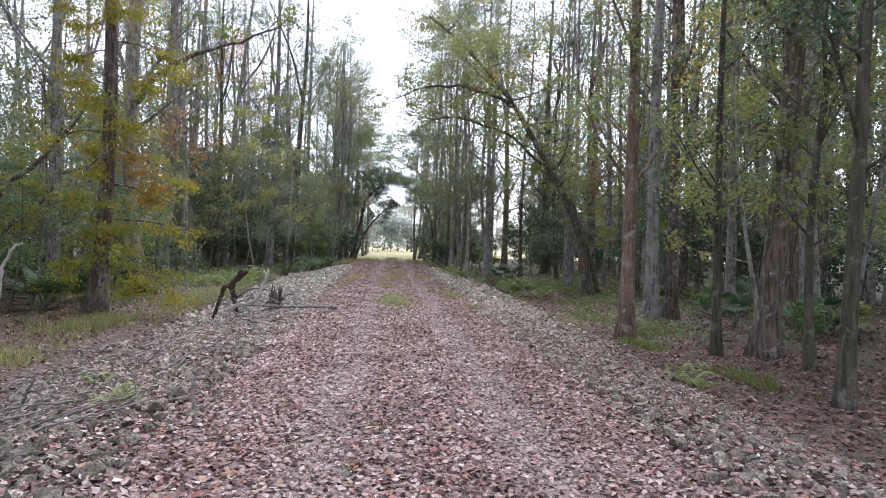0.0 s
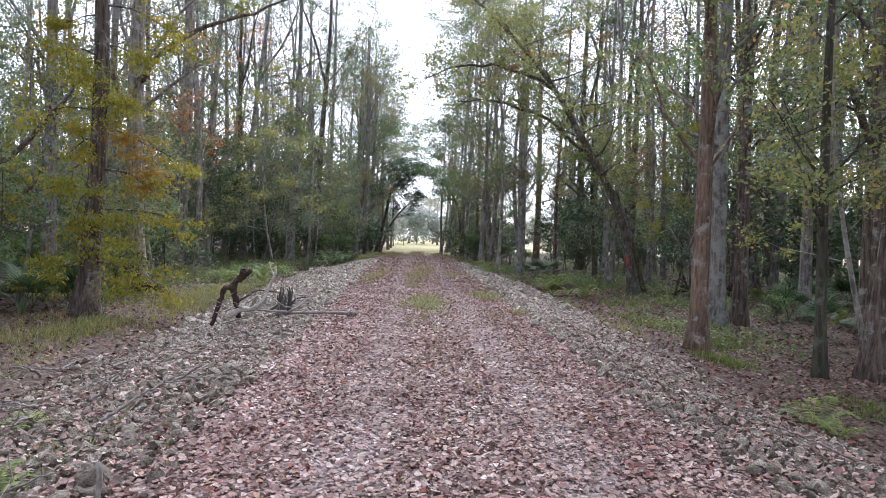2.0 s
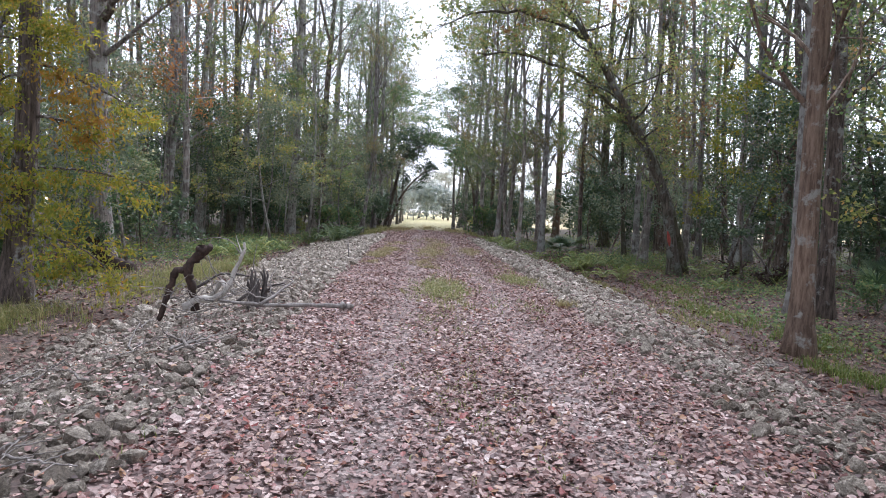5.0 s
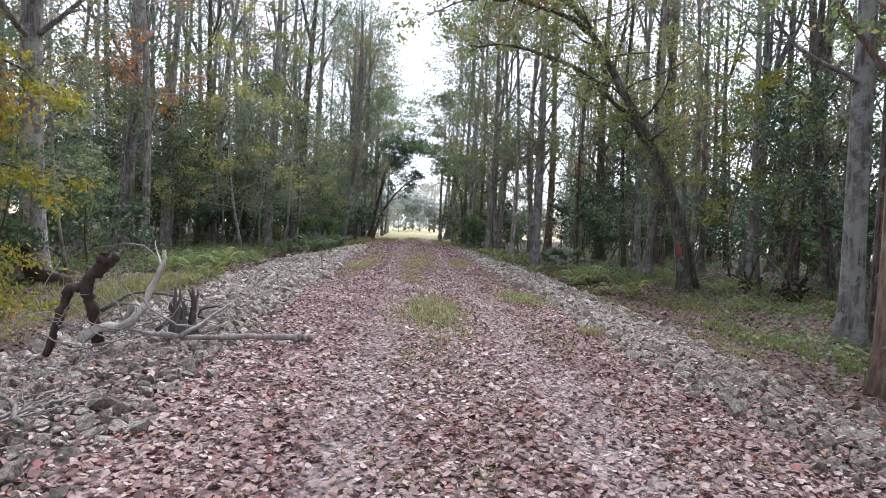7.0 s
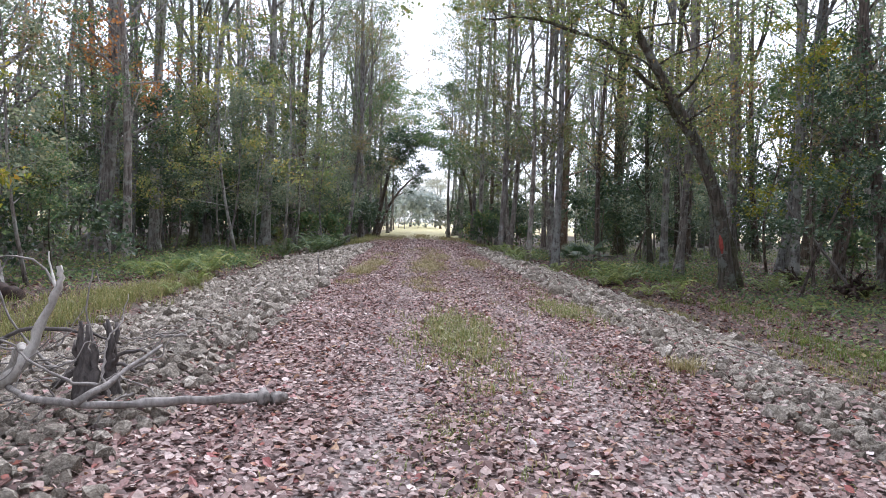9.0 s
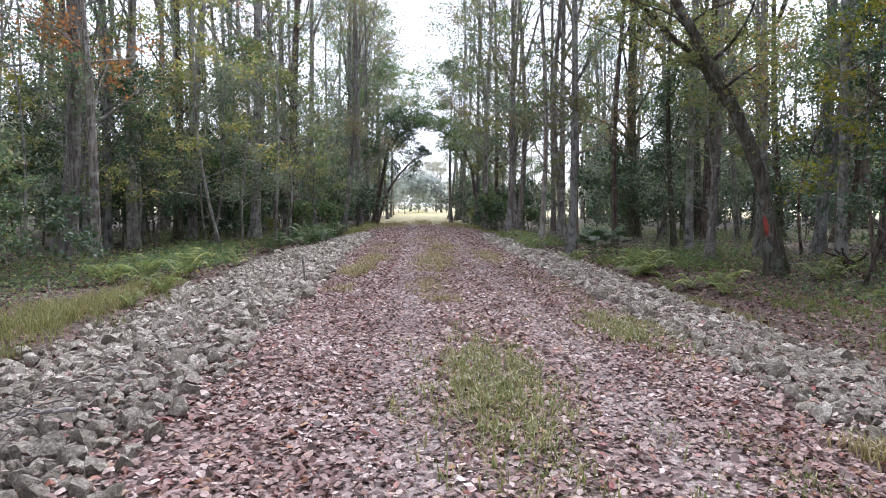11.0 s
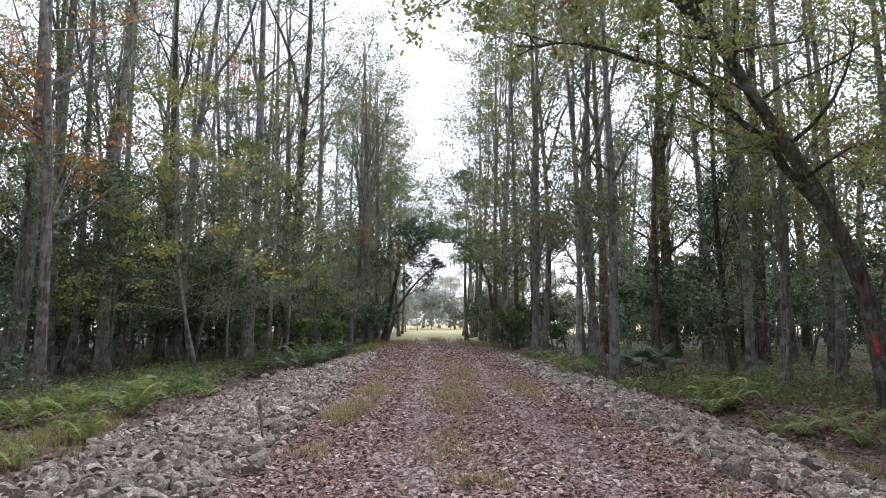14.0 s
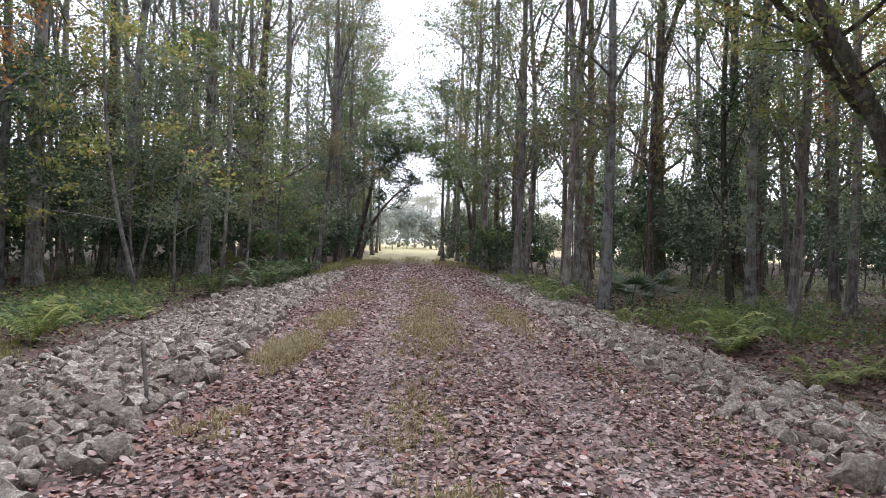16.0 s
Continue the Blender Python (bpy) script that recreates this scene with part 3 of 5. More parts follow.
# long boughs and dead leaning stems among the trees beside the track
def bough(host_label, category, line, ra, rb, seed, leaf_mat=None, mat=BARK_BROWN, twigs=9, dense_leaves=34):
    r, wood, puffs, twig_lines = rng(seed), Tubes(), [], []
    line = np.asarray(line, float)
    f = np.linspace(0, len(line) - 1, 3 * len(line))
    dense = np.stack([np.interp(f, np.arange(len(line)), line[:, j]) for j in range(3)], 1) + r.normal(size=(len(f), 3)) * 0.035
    wood.add(dense, np.linspace(ra, rb, len(f)), 7)
    for q in range(twigs):
        b0 = dense[r.integers(len(f) // 4, len(f))]
        tw = bent(b0, r.normal(size=3) + (dense[-1] - dense[0]) * 0.15, r.uniform(0.7, 1.6), r, -0.01, 0.22, 5)
        twig_lines.append(tw)
        puffs += [(tw[-1], 0.55, dense_leaves), (tw[3], 0.4, dense_leaves // 2)]
    thing = tagged(new("bough"), host_label, category)
    part("limb", wood.mesh("bough_limb"), mat, thing)
    for tw in twig_lines:
        one = Tubes()
        one.add(tw, np.linspace(rb * 0.9, 0.006, len(tw)), 4)
        part("twig", one.mesh("bough_twig"), mat, thing)
    if leaf_mat:
        part("foliage", crown_mesh("bough_leaves", puffs, r, 0.12), leaf_mat, thing)


bough("long thin dark bough reaching out from a trunk", "bough", [(-9.6, 25.8, 6.5), (-8.9, 25.5, 7.2), (-8.3, 25.5, 7.7), (-7.3, 25.4, 8.3), (-5.9, 25.4, 8.7), (-4.4, 25.3, 9.4)], 0.13, 0.03, 21, LEAF_YELLOW)
bough("dark dead stem leaning among the trees", "dead stem", [(-14.6, 21.2, -0.7), (-12.8, 21, 1.5), (-11.6, 21, 2.55), (-10.3, 21, 3.87), (-9.4, 21, 5.0)], 0.11, 0.05, 22)
bough("dark dead stem propped against a trunk", "dead stem", [(-14.0, 21.6, -0.7), (-11.6, 21.2, 1.5), (-10.25, 21, 2.5)], 0.09, 0.05, 23)
bough("thin mossy stem bent over beneath the leaning tree", "bough", [(10.6, 33.4, -0.6), (10.0, 33.4, 1.5), (9.2, 33.3, 3.6), (7.6, 33.2, 5.6), (5.6, 33, 7.2), (3.2, 32.8, 7.9), (1.6, 32.6, 7.6)], 0.14, 0.03, 24, LEAF_LIME, BARK_MOSS, 28, 64)
bough("mossy limb of light green leaves over the track", "bough", [(6.0, 32.7, 8.35), (4.6, 32.3, 8.9), (3.0, 32, 9.2), (1.4, 31.8, 9.0), (0.2, 31.6, 8.4)], 0.1, 0.02, 25, LEAF_LIME, BARK_MOSS, 26, 64)

# trees whose crowns meet over the track
for i, (x, y, hgt, lf) in enumerate([(-3.3, 84, 15, LEAF_GREEN), (3.3, 89, 16, LEAF_GREEN), (-3.4, 95, 16, LEAF_OLIVE), (3.5, 80, 15, LEAF_DARK), (-3.9, 76, 14, LEAF_GREEN)]):
    plant_tree("tree", "leafy tree with a crown spreading over the track", "tree", BARK_GREY, lf, at(x, y), seed=480 + i, height=hgt, radius=0.15, limbs=24, limb_from=0.5, reach=0.52, per=40, puff=1.1, leaf=0.16, steep=0.35)

# tall leafy trees whose outer limbs narrow the strip of sky
for i, (x, y, hgt, bk, lf) in enumerate([(4.4, 48.5, 21, BARK_GREY, LEAF_MIST_TINT), (4.1, 57, 23, BARK_PALE, LEAF_MIST_TINT), (4.3, 65, 25, BARK_GREY, LEAF_OLIVE), (3.9, 73, 24, BARK_PALE, LEAF_GREEN), (5.4, 52, 22, BARK_GREY, LEAF_LIME), (5.2, 61, 24, BARK_BROWN, LEAF_GREEN)]):
    plant_tree("tree", "tall pale-stemmed tree with leafy limbs reaching over the track", "tree", bk, lf, at(x, y), seed=460 + i, height=hgt, radius=0.16, group="trees along the track", limbs=22, limb_from=0.28, reach=0.3, per=60, puff=1.05, leaf=0.12, steep=0.7, low=5)

# ---- the woods on both sides ----
KINDS = []
for i, (hgt, rad, bk, lf, kw) in enumerate([
        (22, 0.22, BARK_GREY, LEAF_MIST_TINT, {}), (24, 0.26, BARK_BROWN, LEAF_OLIVE, {}), (20, 0.15, BARK_PALE, LEAF_GREEN, {}), (23, 0.2, BARK_PALE, LEAF_MIST_TINT, dict(per=26)),
        (21, 0.17, BARK_BROWN, LEAF_DARK, dict(limb_from=0.3, limbs=15)), (18, 0.12, BARK_PALE, LEAF_LIME, {}), (25, 0.3, BARK_MOSS, LEAF_GREEN, {}), (19, 0.14, BARK_GREY, LEAF_RUST, dict(per=26)),
        (22, 0.18, BARK_GREY, LEAF_OLIVE, dict(per=0, limbs=24, limb_from=0.25))]):
    KINDS.append(dict(HARDWOOD, seed=200 + i, height=hgt, radius=rad, low=5) | dict(leaf=0.115, per=38) | kw | dict(wood_mat=bk, leaf_mat=lf))
YOUNG = []
for i, (hgt, rad, bk, lf, kw) in enumerate([
        (9, 0.06, BARK_GREY, LEAF_MIST_TINT, {}), (7, 0.05, BARK_BROWN, LEAF_DARK, {}), (11, 0.07, BARK_PALE, LEAF_LIME, {}), (6, 0.045, BARK_MOSS, LEAF_GREEN, {}), (8, 0.05, BARK_PALE, LEAF_MIST_TINT, {}), (10, 0.06, BARK_BROWN, LEAF_YELLOW, {})]):
    YOUNG.append(dict(seed=300 + i, height=hgt, radius=rad, limbs=15, limb_from=0.2, reach=0.26, per=32, puff=0.7, leaf=0.115, steep=0.35, rise=0.03, sway=0.4, flare=0.3, sides=6, fork=False, twigs=False, wood_mat=bk, leaf_mat=lf))
firsts = {}


def repeat(key, m, build):
    """The first of a kind is built, the others are copies of it."""
    if key in firsts:
        return copy_thing(firsts[key], m)
    firsts[key] = build(m)
    return firsts[key]


taken = [(x, y) for x, y, *_ in NAMED] + [(-8, 19.2), (9.85, 32.7), (-3.7, 68), (2.6, 70.6), (4.4, 66.5)]


def free(x, y, gap):
    return all((x - a) ** 2 + (y - b) ** 2 > gap * gap for a, b in taken)


def thin_strip(x, y):
    """The narrow belt of trees with the open field behind it."""
    return x > 0 and y > 46 and (x + 1) / (y - 9) < 0.24


def scatter(n, box, gap, r, keep=lambda x, y: True):
    got, tries = [], 0
    while len(got) < n and tries < n * 60:
        tries += 1
        x, y = r.uniform(box[0], box[1]), r.uniform(box[2], box[3])
        if keep(x, y) and free(x, y, gap):
            taken.append((x, y))
            got.append((x, y))
    return got


def tall(x, y, k):
    spec = KINDS[k]
    repeat(("tall", k), at(x, y, r0.uniform(0, 360), r0.uniform(0.85, 1.12), tilt=r0.normal() * 3), lambda m: plant_tree("woodland_tree", "tall woodland tree with thin autumn crown", "tree", m=m, group="woodland trees", **spec))


def young(x, y, k, s=1.0):
    spec = YOUNG[k]
    repeat(("young", k), at(x, y, r0.uniform(0, 360), s * r0.uniform(0.75, 1.2), tilt=r0.normal() * 5), lambda m: plant_tree("sapling", "thin leafy understorey sapling", "sapling", m=m, group="understorey saplings", **spec))


FAR = []
for i, (hgt, rad, bk, lf) in enumerate([(22, 0.24, BARK_GREY, LEAF_MIST_TINT), (24, 0.26, BARK_BROWN, LEAF_GREEN), (20, 0.2, BARK_PALE, LEAF_MIST_TINT), (23, 0.22, BARK_BROWN, LEAF_DARK), (22, 0.2, BARK_GREY, LEAF_OLIVE), (20, 0.22, BARK_GREY, LEAF_RUST)]):
    FAR.append(dict(HARDWOOD, seed=250 + i, height=hgt, radius=rad, low=2, sides=6) | dict(twigs=i == 4, per=(15, 15, 15, 15, 0, 6)[i], leaf=0.27, limbs=13, puff=1.3, limb_from=0.22, wood_mat=bk, leaf_mat=lf))


def distant(x, y, k):
    spec = FAR[k]
    repeat(("far", k), at(x, y, r0.uniform(0, 360), r0.uniform(0.85, 1.12), tilt=r0.normal() * 3), lambda m: plant_tree("woodland_tree", "slim tree deep in the woods", "tree", m=m, group="woodland trees", **spec))


for x, y in scatter(28, (13, 30, 26, 52), 2.0, r0):
    tall(x, y, int(r0.choice([0, 1, 2, 4, 2, 3])))
for x, y in scatter(6, (11.5, 20, 9, 26), 1.8, r0):
    tall(x, y, int(r0.choice([2, 3, 8, 0])))
for x, y in scatter(24, (11, 27, 36, 66), 1.8, r0):
    tall(-x, y, int(r0.choice([8, 3, 8, 0, 2, 7, 1])))
for side in (-1, 1):
    for x, y in scatter(24 if side < 0 else 8, (4.2, 9.5, 58, 102), 1.6, r0):
        tall(side * x, y, int(r0.choice([0, 2, 3, 5, 0, 6, 3, 2] if side < 0 else [2, 5, 5, 3, 2, 8])))
    for x, y in scatter(20, (10 if side < 0 else 12.5, 22, 30, 100), 2.0, r0, lambda x, y: side < 0 or not thin_strip(x, y)):
        tall(side * x, y, int(r0.choice([8, 3, 8, 0, 2, 7, 5, 6])) if side < 0 else int(r0.integers(0, 9)))
    for x, y in scatter(18, (14, 30, -8, 34), 2.4, r0, lambda x, y: x > 11 + max(0, 20 - y) * 0.15):
        tall(side * x, y, int(r0.choice([3, 8, 8, 0, 1, 7])) if side < 0 else int(r0.integers(0, 9)))
    for x, y in scatter(70 if side < 0 else 62, (20, 60 if side < 0 else 50, -5, 110), 2.2, r0, lambda x, y: side < 0 or not thin_strip(x, y)):
        distant(side * x, y, int(r0.choice([0, 1, 2, 3, 4, 4, 5] if side < 0 else [0, 1, 2, 3, 4])))
    for x, y in scatter(9 if side < 0 else 4, (5.2, 8.5, 46, 72), 1.2, r0):
        young(side * x, y, int(r0.choice([0, 2, 0, 3])))
    for x, y in scatter(20 if side < 0 else 12, (5.4, 20, 46, 95), 1.2, r0, lambda x, y: side < 0 or not thin_strip(x, y)):
        young(side * x, y, int(r0.choice([0, 1, 2, 3, 0, 1, 4, 5])))
    for x, y in scatter(20 if side < 0 else 9, (9.5, 22, 24, 46), 1.4, r0):
        young(side * x, y, int(r0.choice([0, 1, 2, 3, 0, 1, 4, 5])))
    for x, y in scatter(10 if side < 0 else 5, (12, 20, 4, 24), 1.4, r0):
        young(side * x, y, int(r0.integers(0, 5)), 0.9)
    for x, y in scatter(7 if side < 0 else 3, (9.6, 13, 13, 30), 1.3, r0):
        young(side * x, y, int(r0.choice([0, 2, 3, 2])), 0.9)

for x, y in scatter(12, (10, 26, 24, 62), 1.3, r0):
    young(-x, y, int(r0.choice([1, 1, 3, 0])), 1.2)

# leafy saplings that catch the light behind the stones
for x, y in scatter(10, (6.6, 13, 37, 62), 1.3, r0):
    young(-x, y, int(r0.choice([0, 2, 4, 5, 0, 2])), 1.15)

# the wood across the field, small trees where the track comes out: haze-painted leaves
for i in range(20):
    x, y = -30 + i * 3.0 + r0.uniform(-2, 2), 170 + r0.uniform(-16, 30)
    repeat(("line", i % 3), at(x, y, r0.uniform(0, 360), r0.uniform(0.7, 1.25)), lambda m: plant_tree("distant_tree", "tree across the open field, its leaf colour paled to stand for haze", "tree", BARK_GREY, LEAF_HAZE_TINT, m, group="trees across the field",
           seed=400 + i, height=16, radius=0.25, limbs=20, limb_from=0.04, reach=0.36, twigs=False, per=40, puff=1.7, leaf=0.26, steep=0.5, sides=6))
for x, y, s in ((-3.6, 112, 0.8), (-6.5, 118, 1.0), (-2.2, 126, 0.75), (6.0, 122, 0.9), (-10, 122, 1.1)):
    repeat(("small", 0), at(x, y, r0.uniform(0, 360), s), lambda m: plant_tree("small_tree", "small thin-leaved tree at the field's edge", "tree", BARK_GREY, LEAF_HAZE_TINT, m, group="small trees at the field's edge",
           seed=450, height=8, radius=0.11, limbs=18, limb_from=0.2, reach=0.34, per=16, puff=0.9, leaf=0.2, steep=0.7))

# ---- low growth under the trees ----
SHRUBS = []
for i, (hgt, lf, kw) in enumerate([(2.4, LEAF_DARK, {}), (1.7, LEAF_GREEN, {}), (3.2, LEAF_DARK, dict(limbs=13)), (1.3, LEAF_LIME, {})]):
    SHRUBS.append(dict(seed=500 + i, height=hgt, radius=0.03, limbs=9, twigs=False, limb_from=0.1, reach=0.6, per=13, puff=0.5, leaf=0.165, steep=0.9, rise=0.02, sway=0.2, flare=0.2, sides=5, fork=False, wood_mat=BARK_BROWN, leaf_mat=lf) | kw)


def shrub(x, y, k, s=1.0):
    spec = SHRUBS[k]
    repeat(("shrub", k), at(x, y, r0.uniform(0, 360), s * r0.uniform(0.75, 1.25)), lambda m: plant_tree("shrub", "dense dark-leaved shrub on the woodland floor", "shrub", m=m, group="woodland shrubs", **spec))


for side in (-1, 1):
    for x, y in scatter(20 if side < 0 else 9, (5.0, 10, 50, 92), 0.9, r0):
        shrub(side * x, y, int(r0.integers(0, 4)) if side < 0 else 3)
    for x, y in scatter(36 if side < 0 else 22, (10, 30, 44, 100), 0.9, r0, lambda x, y: side < 0 or not thin_strip(x, y)):
        shrub(side * x, y, int(r0.choice([0, 0, 1, 2, 2])))
    for x, y in scatter(26, (13, 30, 14, 44), 1.0, r0):
        shrub(side * x, y, int(r0.choice([0, 1, 2, 2])))
    for x, y in scatter(34 if side < 0 else 60, (22 if side > 0 else 28, 48, 0, 105), 1.4, r0, lambda x, y: side < 0 or not thin_strip(x, y)):
        shrub(side * x, y, 2, 1.2)
    for x, y in scatter(26 if side < 0 else 18, (9, 21, 44 if side < 0 else 50, 66), 0.8, r0, lambda x, y: side < 0 or not thin_strip(x, y)):
        shrub(side * x, y, int(r0.choice([0, 2])), 1.35 if side < 0 else 1.1)
    rows = [(r0.uniform(46, 58), -5 + q * 3.7) for q in range(30)] + [((9 if side < 0 else 27) + q * 1.8, r0.uniform(104, 120)) for q in range(27 if side < 0 else 12)]
    for x, y in rows:
        x *= side
        spec = dict(SHRUBS[2], leaf=0.36, per=10, puff=0.8, seed=520)
        repeat(("thicket", 0), at(x, y, r0.uniform(0, 360), r0.uniform(1.3, 2.0)), lambda m: plant_tree("thicket", "dark tangled thicket closing the woods", "shrub", m=m, group="thickets at the wood's edge", **spec))


# low thicket under the belt of trees by the field
for x, y in scatter(30, (4.0, 10, 54, 88), 0.8, r0):
    shrub(x, y, int(r0.choice([0, 2, 0, 1])), 0.95)
for x, y in scatter(10, (4.2, 8, 50, 84), 0.9, r0):
    young(x, y, int(r0.choice([1, 3, 4])), 0.8)
for x, y in scatter(10, (4.4, 6.5, 58, 82), 0.8, r0):
    shrub(-x, y, int(r0.choice([0, 2])), 0.9)
# undergrowth close behind the verges
for x, y in scatter(16, (9.0, 14, 15, 32), 0.9, r0):
    shrub(-x, y, int(r0.choice([0, 1, 1, 3])), 0.75)
for x, y in scatter(9, (9.5, 15, 12, 34), 0.9, r0):
    shrub(x, y, int(r0.choice([1, 3, 3])), 0.55)

# bushes across the field, with the same haze in their leaf colour
for i in range(40):
    x, y = (-36 + i * 1.9, r0.uniform(140, 160)) if i < 36 else ((-6, 110), (-9, 114), (-5.5, 120), (-12, 116))[i - 36]
    spec = dict(SHRUBS[2], leaf=0.34, per=13, puff=0.8, seed=521, leaf_mat=LEAF_HAZE_TINT, wood_mat=BARK_GREY)
    repeat(("mist", 0), at(x, y, r0.uniform(0, 360), r0.uniform(0.9, 1.9)), lambda m: plant_tree("field_bush", "bush across the field, its leaf colour paled to stand for haze", "shrub", m=m, group="bushes across the field", **spec))


def strip(pts, widths, across):
    """A narrow bent leaf as a row of quads."""
    pts, widths = np.asarray(pts, float), np.asarray(widths, float)[:, None]
    v = np.concatenate([pts - across * widths, pts + across * widths])
    k = len(pts)
    a = np.arange(k - 1)
    return v, np.stack([a, a + 1, a + 1 + k, a + k], 1)


def frond_mesh(seed, length=0.8):
    """An arching fern frond: a midrib and its rows of leaflets."""
    r = rng(seed)
    s = np.linspace(0, 1, 8)
    rib = np.stack([s * 0, s * length * 0.82, 0.62 * length * np.sin(s * 2.2) - 0.12 * length * s], 1)
    vs, fs, n = [], [], 0
    v, f = strip(rib, 0.007 * (1.1 - s), np.array([1.0, 0, 0]))
    vs.append(v), fs.append(f)
    n += len(v)
    for q in np.linspace(0.12, 0.98, 17):
        p = np.array([np.interp(q, s, rib[:, j]) for j in range(3)])
        L = length * 0.24 * math.sin(min(1, q * 1.5 + 0.2) * 1.57) * (1.08 - q) * 1.5
        for side in (-1, 1):
            tip = p + np.array([side * L, L * 0.35, -0.22 * L + r.normal() * 0.012])
            mid = (p + tip) / 2 + (0, 0, 0.03 * L)
            w = 0.021 * length * 1.7
            vs.append(np.array([p, mid + (0, w, 0), tip, mid - (0, w, 0)]))
            fs.append(np.array([[0, 1, 2, 3]]) + n)
            n += 4
    return make_mesh("frond", np.concatenate(vs), np.concatenate(fs))


FRONDS = [frond_mesh(1), frond_mesh(2)]
DEEP_FRONDS = [frond_mesh(3), frond_mesh(4)]


def fern(x, y, s=1.0, count=9, seed=0):
    r = rng(900 + seed)
    deep = x < -3.5 and y > 40
    thing = tagged(new("fern"), "tall deep green fern in a dense clump" if deep else "light green fern with arching feathery fronds", "fern", "ferns beside the track")
    for i in range(count):
        f = part("frond", (DEEP_FRONDS if deep else FRONDS)[i % 2], FERN_DEEP if deep else FERN, thing)
        f.matrix_basis = pose(0, 0, 0, r.uniform(-14, 22), 0, i * 360 / count + r.uniform(-14, 14)) @ Matrix.Diagonal((*([r.uniform(0.7, 1.1)] * 3), 1))
    thing.matrix_basis = at(x, y, r.uniform(0, 360), s)


def fan_mesh():
    """A saw palmetto leaf: a stalk and a fan of stiff blades."""
    vs, fs, n = [], [], 0
    stalk = np.array([(0, 0, 0), (0, 0.2, 0.32), (0, 0.45, 0.58)])
    v, f = strip(stalk, (0.012, 0.01, 0.008), np.array([1.0, 0, 0]))
    vs.append(v), fs.append(f)
    n += len(v)
    for a in np.linspace(-1.9, 1.9, 19):
        d = np.array([math.sin(a), math.cos(a) * 0.75, math.cos(a) * 0.45 + 0.1])
        L = 0.5 * (1 - 0.1 * abs(a))
        pts = stalk[-1] + np.array([d * 0, d * L * 0.5, d * L + (0, 0, -0.05)])
        across = np.cross(d, (0, -0.4, 1.0))
        across /= np.linalg.norm(across)
        v, f = strip(pts, (0.006, 0.022, 0.003), across)
        vs.append(v), fs.append(f + n)
        n += len(v)
    return make_mesh("fan_leaf", np.concatenate(vs), np.concatenate(fs))


FAN = fan_mesh()


def palmetto(x, y, s=1.0, count=10, seed=0):
    r = rng(950 + seed)
    thing = tagged(new("palmetto"), "low dark green palmetto with stiff fan leaves", "palmetto", "palmettos on the woodland floor")
    for i in range(count):
        f = part("fan_leaf", FAN, PALMETTO, thing)
        f.matrix_basis = pose(0, 0, 0, r.uniform(-25, 25), r.uniform(-10, 10), i * 137.5 + r.uniform(-14, 14)) @ Matrix.Diagonal((*([r.uniform(0.75, 1.15)] * 3), 1))
    thing.matrix_basis = at(x, y, r.uniform(0, 360), s)


for i, (x, y, s) in enumerate([(5.0, 10.8, 0.75), (5.0, 10.3, 0.5), (5.7, 32.4, 1.0), (6.3, 32.9, 0.9), (5.5, 29.4, 0.8), (6.2, 29.7, 0.8), (4.7, 35.2, 0.8), (3.9, 38.8, 1.1), (4.4, 40.0, 1.0), (4.0, 42.0, 1.1), (4.6, 43.6, 1.2), (3.6, 45.0, 1.0),
                               (4.2, 47.0, 1.1), (10.6, 31.6, 1.1), (11.4, 32.2, 0.9), (-6.5, 31.9, 1.3), (-7.3, 31.2, 1.2), (-6.9, 33.2, 1.1), (-7.9, 30.6, 1.1), (-6.0, 29.0, 0.9), (6.2, 33.4, 1.3), (6.8, 33.9, 1.1), (6.5, 28.6, 1.0), (7.0, 30.2, 0.9), (12.6, 30.0, 0.8), (12.9, 33.9, 0.9), (-6.1, 35.4, 0.8), (-5.2, 43.5, 1.6), (-4.8, 45.0, 1.7), (-5.4, 46.4, 1.8), (-4.4, 47.2, 1.6), (-5.6, 48.5, 1.8), (-6.2, 41.5, 1.5),
                               (-4.6, 49.6, 1.3), (-6.4, 45.2, 1.3), (-5.9, 27.0, 0.6), (-3.9, 9.4, 0.4), (-2.6, 6.8, 0.4), (10.8, 25.5, 0.8), (9.2, 27.0, 0.7)]):
    fern(x, y, s, 9, i)
for i, (x, y, s) in enumerate([(6.9, 41.2, 1.1), (7.6, 41.6, 1.2), (7.9, 45.8, 1.0), (13.6, 24.6, 1.2), (15.2, 27.8, 1.3), (14.2, 26.0, 1.1), (11.6, 17.6, 1.1), (12.6, 18.6, 1.2), (-12.4, 20.6, 1.3), (-13.4, 21.6, 1.2), (-11.4, 19.4, 1.1),
                               (-14.6, 23.0, 1.3), (-9.5, 19.2, 1.1), (-9.9, 20.4, 1.2), (-9.0, 20.6, 1.0), (-10.4, 21.8, 1.1), (-12.6, 25.2, 1.3), (-11.0, 22.6, 1.1), (-13.8, 18.4, 1.2), (10.6, 19.8, 1.0), (11.8, 23.4, 1.1), (17.4, 29.0, 1.3), (-9.4, 52.0, 1.2), (-10.8, 50.0, 1.2), (13.8, 20.0, 1.2), (16.8, 30.5, 1.3), (17.9, 33.0, 1.2), (-15.2, 27.0, 1.2)]):
    palmetto(x, y, s, 11, i)


